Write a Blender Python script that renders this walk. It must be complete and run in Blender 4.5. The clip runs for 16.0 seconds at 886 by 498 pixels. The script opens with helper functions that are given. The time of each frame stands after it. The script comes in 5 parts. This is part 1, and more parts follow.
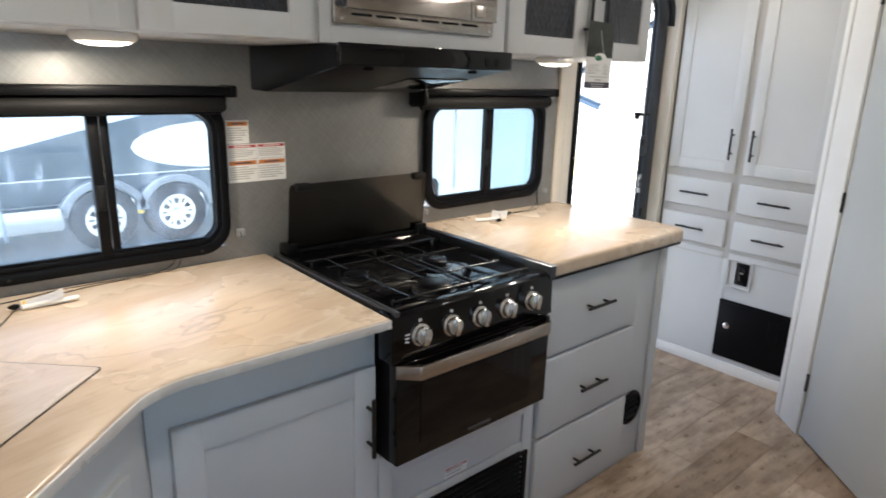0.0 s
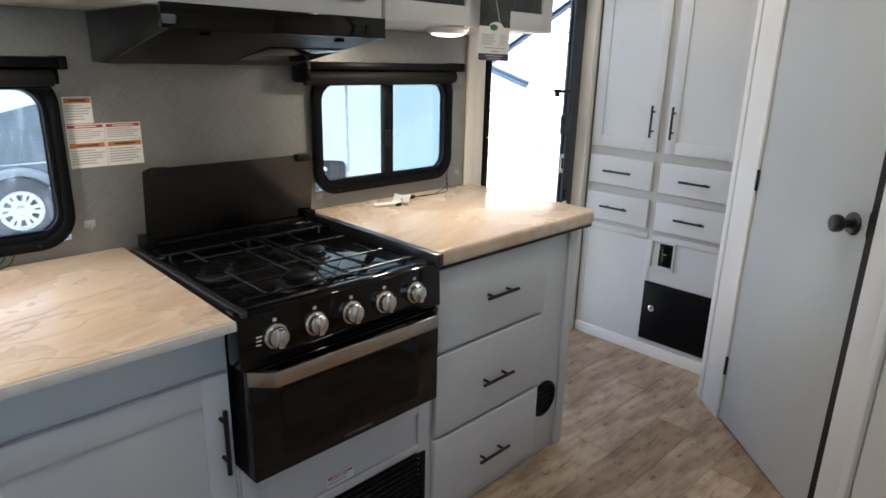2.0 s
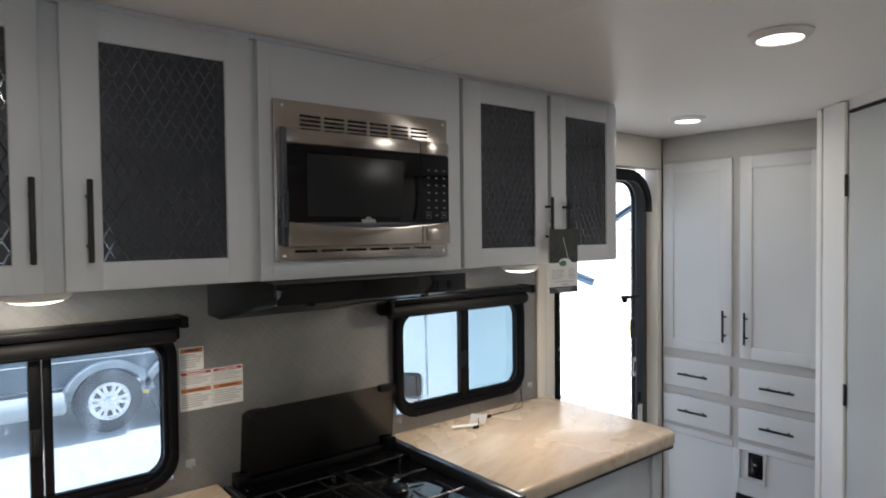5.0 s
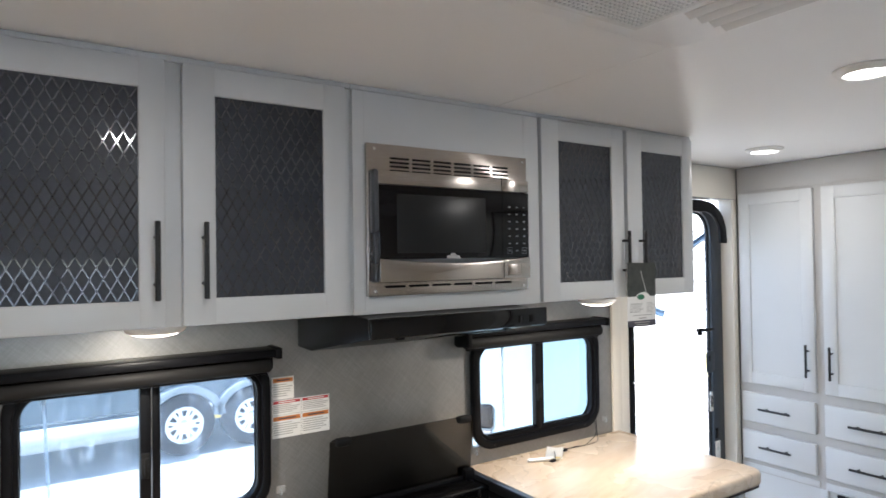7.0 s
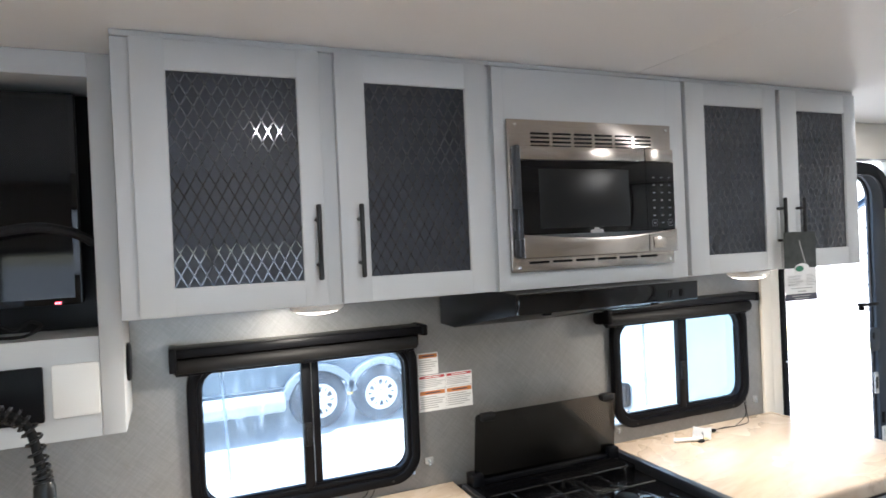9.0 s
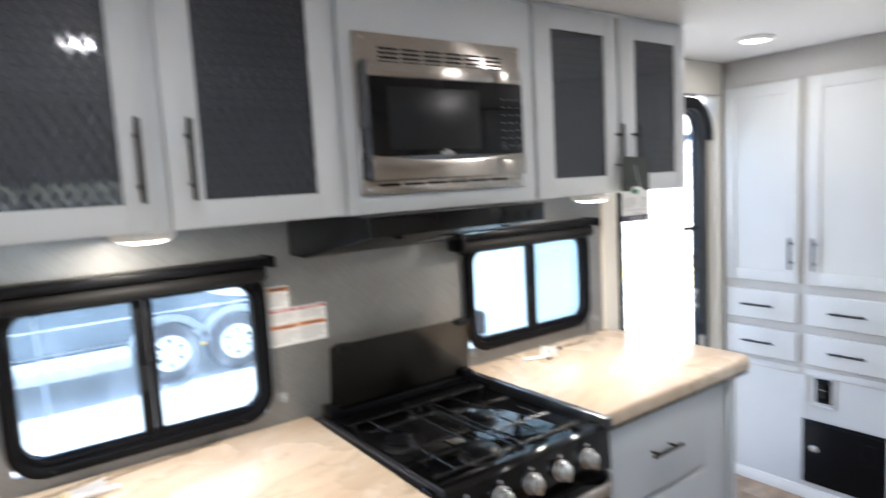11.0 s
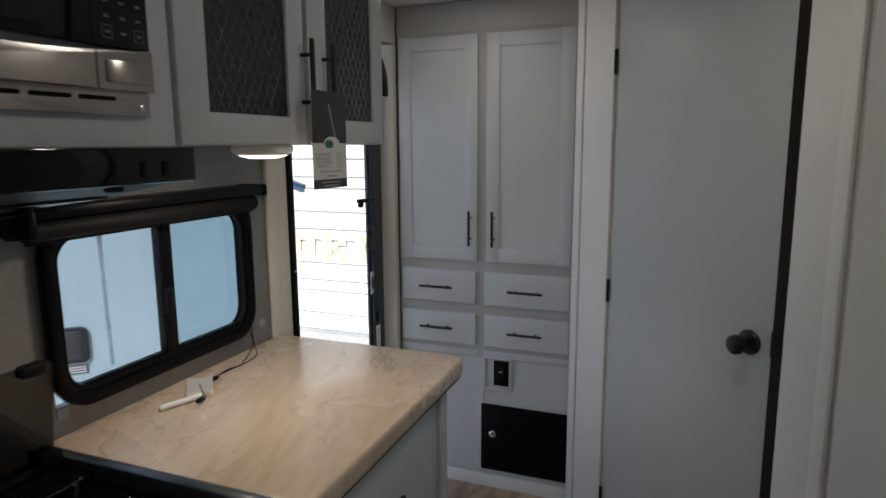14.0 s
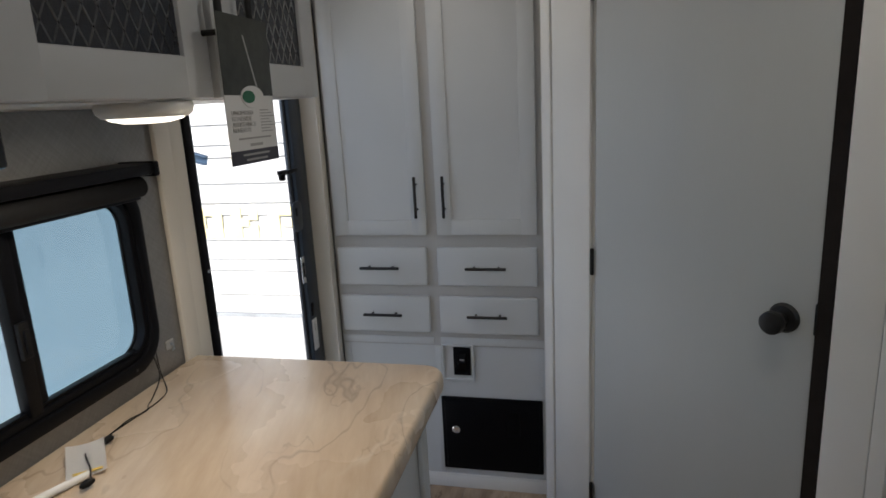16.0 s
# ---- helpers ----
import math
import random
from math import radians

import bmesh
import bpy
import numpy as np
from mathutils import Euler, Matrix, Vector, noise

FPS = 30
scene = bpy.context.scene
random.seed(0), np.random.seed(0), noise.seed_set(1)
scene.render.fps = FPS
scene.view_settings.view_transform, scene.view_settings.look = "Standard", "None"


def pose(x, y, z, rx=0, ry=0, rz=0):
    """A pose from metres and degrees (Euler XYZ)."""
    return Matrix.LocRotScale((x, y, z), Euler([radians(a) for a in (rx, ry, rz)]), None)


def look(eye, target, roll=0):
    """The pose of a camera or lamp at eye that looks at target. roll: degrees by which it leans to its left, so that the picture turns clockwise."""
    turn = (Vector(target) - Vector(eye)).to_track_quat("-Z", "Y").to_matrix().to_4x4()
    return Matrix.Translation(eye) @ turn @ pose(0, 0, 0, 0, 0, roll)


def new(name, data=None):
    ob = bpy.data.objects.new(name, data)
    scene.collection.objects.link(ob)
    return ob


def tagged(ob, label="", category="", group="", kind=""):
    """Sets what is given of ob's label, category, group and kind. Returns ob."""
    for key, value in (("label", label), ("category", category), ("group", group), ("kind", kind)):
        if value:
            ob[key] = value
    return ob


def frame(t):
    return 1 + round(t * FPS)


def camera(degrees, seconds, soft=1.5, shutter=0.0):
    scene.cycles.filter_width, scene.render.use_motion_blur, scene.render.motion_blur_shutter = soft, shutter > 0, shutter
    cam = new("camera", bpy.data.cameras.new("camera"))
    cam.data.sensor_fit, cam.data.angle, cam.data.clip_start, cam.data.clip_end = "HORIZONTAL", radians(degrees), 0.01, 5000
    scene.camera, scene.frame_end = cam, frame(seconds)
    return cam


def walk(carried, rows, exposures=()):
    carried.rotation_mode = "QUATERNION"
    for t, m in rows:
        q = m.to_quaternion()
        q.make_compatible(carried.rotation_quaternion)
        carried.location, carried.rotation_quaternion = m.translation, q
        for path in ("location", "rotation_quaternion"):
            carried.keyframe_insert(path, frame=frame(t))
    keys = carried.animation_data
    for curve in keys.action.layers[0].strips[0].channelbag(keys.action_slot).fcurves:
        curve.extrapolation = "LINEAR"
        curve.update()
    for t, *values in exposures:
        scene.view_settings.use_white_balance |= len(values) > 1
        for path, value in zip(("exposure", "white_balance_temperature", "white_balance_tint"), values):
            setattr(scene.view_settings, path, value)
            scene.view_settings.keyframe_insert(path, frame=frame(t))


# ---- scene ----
cam = camera(70.4, 16.0, soft=1.6, shutter=0.6)
PATH = [
    (0, (0.1, 0.047, 1.453), (1.367, 1.501, 0.921), 1.6),
    (0.5, (0.15, 0.034, 1.454), (1.47, 1.43, 0.897), 1.4),
    (1, (0.234, 0.015, 1.447), (1.564, 1.419, 0.938), 1.3),
    (1.5, (0.314, 0.018, 1.432), (1.637, 1.406, 0.866), 0.9),
    (2, (0.366, 0.015, 1.425), (1.716, 1.373, 0.848), 1.4),
    (2.5, (0.386, 0.008, 1.422), (1.73, 1.378, 0.857), -0.1),
    (3, (0.392, 0.002, 1.411), (1.681, 1.41, 0.814), -1.2),
    (3.5, (0.384, 0.006, 1.437), (1.615, 1.476, 0.868), -1.5),
    (4, (0.354, 0.006, 1.533), (1.622, 1.506, 1.159), -1.4),
    (4.5, (0.319, -0.002, 1.603), (1.604, 1.52, 1.421), -1.5),
    (4.7, (0.308, -0.003, 1.621), (1.591, 1.527, 1.511), -1.0),
    (7, (0.206, -0.004, 1.653), (1.317, 1.658, 1.687), -0.8),
    (7.5, (0.189, 0.004, 1.651), (1.241, 1.705, 1.675), -0.9),
    (8, (0.177, 0.021, 1.645), (1.155, 1.766, 1.645), -1.5),
    (8.2, (0.168, 0.025, 1.642), (1.094, 1.798, 1.639), -2.0),
    (10.3, (0.115, 0.037, 1.645), (0.854, 1.895, 1.602), -2.1),
    (10.5, (0.126, 0.05, 1.625), (0.975, 1.857, 1.511), -2.9),
    (11, (0.184, 0.068, 1.588), (1.349, 1.68, 1.375), -3.2),
    (11.5, (0.292, 0.112, 1.545), (1.745, 1.45, 1.229), -0.4),
    (12, (0.439, 0.204, 1.533), (1.979, 1.451, 1.264), -0.7),
    (12.5, (0.522, 0.287, 1.521), (2.121, 1.438, 1.176), -0.6),
    (13, (0.554, 0.418, 1.525), (2.266, 1.396, 1.191), -0.8),
    (13.5, (0.585, 0.536, 1.535), (2.387, 1.346, 1.222), -1.8),
    (14, (0.676, 0.613, 1.52), (2.515, 1.326, 1.191), -0.4),
    (14.5, (0.837, 0.647, 1.526), (2.657, 1.411, 1.201), -2.6),
    (15, (0.929, 0.702, 1.518), (2.763, 1.437, 1.208), -2.0),
    (15.5, (0.974, 0.794, 1.507), (2.845, 1.359, 1.084), -3.0),
    (16, (1.021, 0.864, 1.504), (2.915, 1.308, 1.041), -3.0),
]
EXPOSURES = [(0.0, 2.34, 6520, 10), (2.0, 2.06, 6520, 10), (3.5, 2.02, 6520, 10), (4.5, 1.66, 6450, 10), (7.0, 2.50, 6100, 10), (8.2, 2.68, 6020, 10), (10.5, 2.92, 6000, 10), (11.0, 2.8, 6050, 10), (11.5, 2.35, 6300, 10), (12.0, 1.8, 6400, 10), (12.5, 1.3, 6300, 10), (13.5, 0.93, 6450, 10), (14.5, 0.72, 6420, 10), (15.5, 0.76, 6420, 10), (16.0, 0.94, 6480, 10)]
walk(cam, [(t, look(eye, target, roll)) for t, eye, target, roll in PATH], EXPOSURES)

# ---- world, sun, lamps ----
SUN_ELEV, SUN_AZ = 42.0, 272.0  # degrees; azimuth from +y towards +x
world = bpy.data.worlds.new("sky")
scene.world = world
world.use_nodes = True
wn = world.node_tree.nodes
sky = wn.new("ShaderNodeTexSky")
sky.sky_type, sky.sun_disc = "NISHITA", False
sky.sun_elevation, sky.sun_rotation = radians(SUN_ELEV), radians(SUN_AZ)
wn["Background"].inputs["Strength"].default_value = 0.15
world.node_tree.links.new(sky.outputs["Color"], wn["Background"].inputs["Color"])
sun_data = bpy.data.lights.new("sun", "SUN")
sun_data.energy, sun_data.angle, sun_data.color = 4.0, radians(0.5), (1.0, 0.95, 0.88)
sun = new("sun", sun_data)
sun_dir = Vector((math.sin(radians(SUN_AZ)) * math.cos(radians(SUN_ELEV)), math.cos(radians(SUN_AZ)) * math.cos(radians(SUN_ELEV)), math.sin(radians(SUN_ELEV))))
sun.matrix_world = look(sun_dir * 30, (0, 0, 0))


def disc_lamp(name, at, size, watts, color):
    d = bpy.data.lights.new(name, "AREA")
    d.shape, d.size, d.energy, d.color = "DISK", size, watts, color
    ob = new(name, d)
    ob.location = at
    return ob


# the last one, at x = -0.9, is an unseen lamp added as fill
CANS = [(2.74, 1.40, 0.6), (1.86, 0.66, 0.95), (0.47, 0.48, 0.95), (-0.9, 0.66, 0.9)]
for cx, cy, watts in CANS:
    disc_lamp("ceiling_lamp_light", (cx, cy, 2.066), 0.09, watts, (1.0, 0.94, 0.86))
PUCKS = [(0.448, 1.505), (1.795, 1.455)]
for cx, cy in PUCKS:
    disc_lamp("puck_lamp_light", (cx, cy, 1.488), 0.09, 1.05, (1.0, 0.88, 0.72))


# ---- building helpers ----
ORIGIN = {}


def thing(name, at, label="", category="", group="", kind=""):
    ob = new(name)
    ob.empty_display_size = 0.05
    ob.location = at
    ORIGIN[ob] = Vector(at)
    return tagged(ob, label, category, group, kind)


def finish(bm, name, material, origin, smooth):
    bmesh.ops.recalc_face_normals(bm, faces=bm.faces)
    bmesh.ops.translate(bm, verts=bm.verts, vec=-origin)
    me = bpy.data.meshes.new(name)
    bm.to_mesh(me)
    bm.free()
    me.materials.append(material)
    if not smooth:
        for p in me.polygons:
            p.use_smooth = False
    else:
        for p in me.polygons:
            p.use_smooth = not p.use_smooth
        me.set_sharp_from_angle(angle=radians(38))
    return me


def part(name, bm, material, parent, label="", smooth=True):
    """One mesh under a thing or a part, from a bmesh in world coordinates."""
    org = ORIGIN[parent]
    ob = new(name, finish(bm, name, material, org, smooth))
    ob.parent = parent
    ORIGIN[ob] = org
    return tagged(ob, label)


def solo(name, bm, material, label="", category="", group="", kind="", at=(0, 0, 0), smooth=True):
    """One top-level mesh."""
    ob = new(name, finish(bm, name, material, Vector(at), smooth))
    ob.location = at
    ORIGIN[ob] = Vector(at)
    return tagged(ob, label, category, group, kind)


def keep_flat(bm):
    """Marks the faces square to the axes: finish() leaves these flat and smooths the rest."""
    bm.normal_update()
    for f in bm.faces:
        f.smooth = max(abs(c) for c in f.normal) > 0.9995


def box(x0, x1, y0, y1, z0, z1, bev=0.0, seg=2):
    bm = bmesh.new()
    bmesh.ops.create_cube(bm, size=1.0)
    for v in bm.verts:
        v.co = Vector(((x0 + x1) / 2 + v.co.x * abs(x1 - x0), (y0 + y1) / 2 + v.co.y * abs(y1 - y0), (z0 + z1) / 2 + v.co.z * abs(z1 - z0)))
    if bev:
        bmesh.ops.bevel(bm, geom=list(bm.edges), offset=bev, segments=seg, affect="EDGES", profile=0.5)
    keep_flat(bm)
    return bm


def join(*bms):
    out = bmesh.new()
    for b in bms:
        me = bpy.data.meshes.new("tmp")
        b.to_mesh(me)
        b.free()
        out.from_mesh(me)
        bpy.data.meshes.remove(me)
    return out


def moved(bm, m):
    bmesh.ops.transform(bm, matrix=m, verts=bm.verts)
    return bm


def lathe(profile, p0, axis, seg=28):
    """Turn (radius, height) pairs about an axis from p0."""
    bm = bmesh.new()
    q = Vector((0, 0, 1)).rotation_difference(Vector(axis).normalized()).to_matrix()
    rings = []
    for r, hgt in profile:
        rings.append([bm.verts.new(Vector(p0) + q @ Vector((r * math.cos(2 * math.pi * i / seg), r * math.sin(2 * math.pi * i / seg), hgt))) for i in range(seg)])
    for a, b in zip(rings, rings[1:]):
        for i in range(seg):
            bm.faces.new((a[i], a[(i + 1) % seg], b[(i + 1) % seg], b[i]))
    bm.faces.new(rings[0][::-1])
    bm.faces.new(rings[-1])
    return bm


def rod(p0, p1, r, seg=16, bev=0.0):
    d = Vector(p1) - Vector(p0)
    n = d.length
    b = bev or min(r * 0.3, n * 0.2)
    return lathe([(r - b, 0), (r, b), (r, n - b), (r - b, n)], p0, d, seg)


def sweep(points, r, seg=8):
    """A round cord along points."""
    bm = bmesh.new()
    pts = [Vector(p) for p in points]
    up = Vector((0.13, 0.27, 0.95))
    rings = []
    for i, p in enumerate(pts):
        d = (pts[min(i + 1, len(pts) - 1)] - pts[max(i - 1, 0)]).normalized()
        a = d.cross(up).normalized()
        b = d.cross(a).normalized()
        rings.append([bm.verts.new(p + r * (math.cos(2 * math.pi * k / seg) * a + math.sin(2 * math.pi * k / seg) * b)) for k in range(seg)])
    for a, b in zip(rings, rings[1:]):
        for k in range(seg):
            bm.faces.new((a[k], a[(k + 1) % seg], b[(k + 1) % seg], b[k]))
    bm.faces.new(rings[0][::-1])
    bm.faces.new(rings[-1])
    return bm


def smooth_line(pts, n=8):
    """Catmull-Rom points through a few given ones."""
    p = [Vector(pts[0])] + [Vector(q) for q in pts] + [Vector(pts[-1])]
    out = []
    for i in range(1, len(p) - 2):
        for k in range(n):
            t = k / n
            out.append(0.5 * ((2 * p[i]) + (p[i + 1] - p[i - 1]) * t + (2 * p[i - 1] - 5 * p[i] + 4 * p[i + 1] - p[i + 2]) * t * t + (3 * p[i] - p[i - 1] - 3 * p[i + 1] + p[i + 2]) * t ** 3))
    out.append(p[-2])
    return out


def prism(pts, lo, hi, axis="z", bev=0.0, seg=3, only=None):
    """A polygon pushed out along an axis: z takes (x, y), y takes (x, z), x takes (y, z)."""
    bm = bmesh.new()

    def at(a, b, c):
        return {"z": (a, b, c), "y": (a, c, b), "x": (c, a, b)}[axis]
    low = [bm.verts.new(at(a, b, lo)) for a, b in pts]
    top = [bm.verts.new(at(a, b, hi)) for a, b in pts]
    n = len(pts)
    bm.faces.new(low[::-1])
    bm.faces.new(top)
    for i in range(n):
        bm.faces.new((low[i], low[(i + 1) % n], top[(i + 1) % n], top[i]))
    bmesh.ops.recalc_face_normals(bm, faces=bm.faces)
    if bev:
        edges = [e for e in bm.edges if (only is None or only(e))]
        bmesh.ops.bevel(bm, geom=edges, offset=bev, segments=seg, affect="EDGES", profile=0.5)
    keep_flat(bm)
    return bm


def round_rect(a0, a1, b0, b1, r, n=8):
    """Points round a rectangle with rounded corners; r is one radius or four (low-low, high-low, high-high, low-high)."""
    rs = r if isinstance(r, (tuple, list)) else (r,) * 4
    out = []
    for (ca, cb, q), rad in zip(((a0, b0, 180), (a1, b0, 270), (a1, b1, 0), (a0, b1, 90)), rs):
        sa, sb = (1 if ca == a0 else -1), (1 if cb == b0 else -1)
        for k in range(n + 1):
            ang = radians(q + 90 * k / n)
            out.append((ca + sa * rad + rad * math.cos(ang), cb + sb * rad + rad * math.sin(ang)))
    return out


def ring(outer, inner, lo, hi, axis="y", bev=0.0):
    """A frame between two loops of as many points."""
    bm = bmesh.new()

    def at(a, b, c):
        return {"z": (a, b, c), "y": (a, c, b), "x": (c, a, b)}[axis]
    loops = [[bm.verts.new(at(a, b, c)) for a, b in pts] for pts, c in ((outer, lo), (outer, hi), (inner, hi), (inner, lo))]
    n = len(outer)
    for u, v in zip(loops, loops[1:] + loops[:1]):
        for i in range(n):
            bm.faces.new((u[i], u[(i + 1) % n], v[(i + 1) % n], v[i]))
    bmesh.ops.recalc_face_normals(bm, faces=bm.faces)
    if bev:
        sharp = [e for e in bm.edges if e.calc_face_angle(0) > 1.2]
        bmesh.ops.bevel(bm, geom=sharp, offset=bev, segments=2, affect="EDGES", profile=0.5)
    keep_flat(bm)
    return bm


# ---- materials ----
def nodes(name):
    m = bpy.data.materials.new(name)
    m.use_nodes = True
    t = m.node_tree
    return m, t, t.nodes["Principled BSDF"]


def noise_tex(t, scale, detail=4.0, stretch=(1, 1, 1), turn=(0, 0, 0), rough=0.5, coord="Object"):
    c = t.nodes.new("ShaderNodeTexCoord")
    mp = t.nodes.new("ShaderNodeMapping")
    mp.vector_type = "TEXTURE"
    mp.inputs["Scale"].default_value = [1 / a for a in stretch]
    mp.inputs["Rotation"].default_value = [radians(a) for a in turn]
    n = t.nodes.new("ShaderNodeTexNoise")
    n.inputs["Scale"].default_value, n.inputs["Detail"].default_value, n.inputs["Roughness"].default_value = scale, detail, rough
    t.links.new(c.outputs[coord], mp.inputs["Vector"])
    t.links.new(mp.outputs["Vector"], n.inputs["Vector"])
    return n


def ramp(t, src, stops):
    r = t.nodes.new("ShaderNodeValToRGB")
    el = r.color_ramp.elements
    while len(el) < len(stops):
        el.new(0.5)
    for e, (pos, col) in zip(el, stops):
        e.position = pos
        e.color = (*col, 1) if len(col) == 3 else col
    t.links.new(src, r.inputs["Fac"])
    return r


def mix(t, fac, a, b, mode="MIX"):
    n = t.nodes.new("ShaderNodeMix")
    n.data_type, n.blend_type = "RGBA", mode
    for sock, val in ((n.inputs["Factor"], fac), (n.inputs["A"], a), (n.inputs["B"], b)):
        if isinstance(val, bpy.types.NodeSocket):
            t.links.new(val, sock)
        elif isinstance(val, (int, float)):
            sock.default_value = val
        else:
            sock.default_value = (*val, 1)
    return n.outputs["Result"]


def bump(t, bsdf, src, strength, dist=0.002):
    b = t.nodes.new("ShaderNodeBump")
    b.inputs["Strength"].default_value, b.inputs["Distance"].default_value = strength, dist
    t.links.new(src, b.inputs["Height"])
    t.links.new(b.outputs["Normal"], bsdf.inputs["Normal"])
    return b


def surf(name, color, rough=0.5, metal=0.0, var=0.05, scale=3.0, fine=90.0, relief=0.06, stretch=(1, 1, 1), spec=0.5, coat=0.0):
    """A plain surface with broad stains, fine grain, uneven gloss and slight relief."""
    m, t, p = nodes(name)
    big = noise_tex(t, scale, 3.0, stretch)
    small = noise_tex(t, fine, 3.0, stretch)
    dark = tuple(c * (1 - var * 1.6) for c in color)
    lite = tuple(min(1, c * (1 + var)) for c in color)
    r = ramp(t, big.outputs["Fac"], [(0.3, dark), (0.7, lite)])
    col = mix(t, 0.35 * min(1, var * 8), r.outputs["Color"], ramp(t, small.outputs["Fac"], [(0.35, dark), (0.65, lite)]).outputs["Color"])
    t.links.new(col, p.inputs["Base Color"])
    rr = ramp(t, big.outputs["Fac"], [(0.3, (rough * 0.85,) * 3), (0.7, (min(1, rough * 1.15),) * 3)])
    t.links.new(rr.outputs["Color"], p.inputs["Roughness"])
    p.inputs["Metallic"].default_value = metal
    p.inputs["Specular IOR Level"].default_value = spec
    p.inputs["Coat Weight"].default_value = coat
    if relief:
        bump(t, p, small.outputs["Fac"], relief)
    return m


PAINT = surf("cabinet_paint", (0.535, 0.545, 0.545), 0.42, var=0.025, fine=140, relief=0.05)
WHITE = surf("white_trim_paint", (0.76, 0.75, 0.72), 0.45, var=0.025, fine=120, relief=0.05)
DOOR_GREY = surf("door_vinyl_grey", (0.51, 0.53, 0.525), 0.45, var=0.03, fine=160, relief=0.07, stretch=(1, 1, 0.2))
CREAM = surf("cream_panel", (0.66, 0.62, 0.55), 0.5, var=0.03, relief=0.05)
# pantry frame tone, darker than PAINT: shadow put into the colour
HEADER = surf("pantry_frame_shaded", (0.44, 0.43, 0.415), 0.5, var=0.03, relief=0.05)
CEIL = surf("ceiling_vinyl", (0.86, 0.85, 0.83), 0.42, var=0.012, scale=0.8, fine=90, relief=0.02)
BLACK = surf("black_plastic", (0.0038, 0.0039, 0.0050), 0.36, var=0.15, fine=200, relief=0.08, spec=0.11)
BLACK_METAL = surf("black_handle_metal", (0.012, 0.012, 0.012), 0.38, metal=0.2, var=0.15, relief=0.05)
GLOSS_BLACK = surf("black_enamel", (0.003, 0.003, 0.0036), 0.06, var=0.2, fine=60, relief=0.02, spec=0.35)
OVEN_GLASS = surf("black_oven_glass", (0.003, 0.003, 0.004), 0.05, var=0.1, relief=0.0, spec=0.3)
GRATE = surf("cast_iron_grate", (0.012, 0.012, 0.012), 0.26, var=0.2, fine=300, relief=0.3)
RUBBER = surf("black_rubber", (0.006, 0.006, 0.0065), 0.6, var=0.2, fine=60, relief=0.2, spec=0.2)
PAPER = surf("white_paper", (0.75, 0.74, 0.72), 0.7, var=0.02, relief=0.03)
RED = surf("red_print", (0.45, 0.045, 0.05), 0.6, relief=0.0)
ORANGE = surf("orange_print", (0.58, 0.20, 0.05), 0.6, relief=0.0)
GREY_PRINT = surf("grey_print", (0.40, 0.39, 0.38), 0.6, relief=0.0)
KEY_PRINT = surf("dim_key_print", (0.13, 0.14, 0.15), 0.6, relief=0.0)
DARK_PRINT = surf("dark_print", (0.05, 0.05, 0.07), 0.6, relief=0.0)
GREEN = surf("green_print", (0.03, 0.16, 0.09), 0.6, relief=0.0)
YELLOW = surf("yellow_print", (0.75, 0.52, 0.10), 0.6, relief=0.0)
SIDE_STEEL = surf("dark_steel_trim", (0.085, 0.09, 0.10), 0.30, metal=0.85, var=0.12, fine=60, relief=0.03, stretch=(1, 0.1, 1))
CHROME = surf("chrome", (0.75, 0.75, 0.75), 0.12, metal=1.0, var=0.04, relief=0.0)
DARK_WOOD = surf("dark_brown_edge", (0.020, 0.016, 0.014), 0.5, var=0.2, fine=40, relief=0.1, spec=0.15)
JAMB_BLUE = surf("dark_door_frame_paint", (0.022, 0.032, 0.046), 0.35, var=0.1, relief=0.05)


def steel():
    m, t, p = nodes("brushed_steel")
    n = noise_tex(t, 40, 6.0, (0.6, 6, 40))
    r = ramp(t, n.outputs["Fac"], [(0.3, (0.40, 0.365, 0.335)), (0.7, (0.53, 0.49, 0.455))])
    t.links.new(r.outputs["Color"], p.inputs["Base Color"])
    p.inputs["Metallic"].default_value = 1.0
    p.inputs["Roughness"].default_value = 0.24
    p.inputs["Anisotropic"].default_value = 0.85
    upright = t.nodes.new("ShaderNodeCombineXYZ")
    upright.inputs["Z"].default_value = 1.0
    t.links.new(upright.outputs["Vector"], p.inputs["Tangent"])
    bump(t, p, n.outputs["Fac"], 0.06, 0.001)
    return m


STEEL = steel()
NICKEL = surf("satin_nickel", (0.72, 0.71, 0.70), 0.24, metal=1.0, var=0.05, fine=200, relief=0.03)
CLIP = surf("clear_clip_plastic", (0.36, 0.36, 0.36), 0.2, var=0.1, relief=0.0)


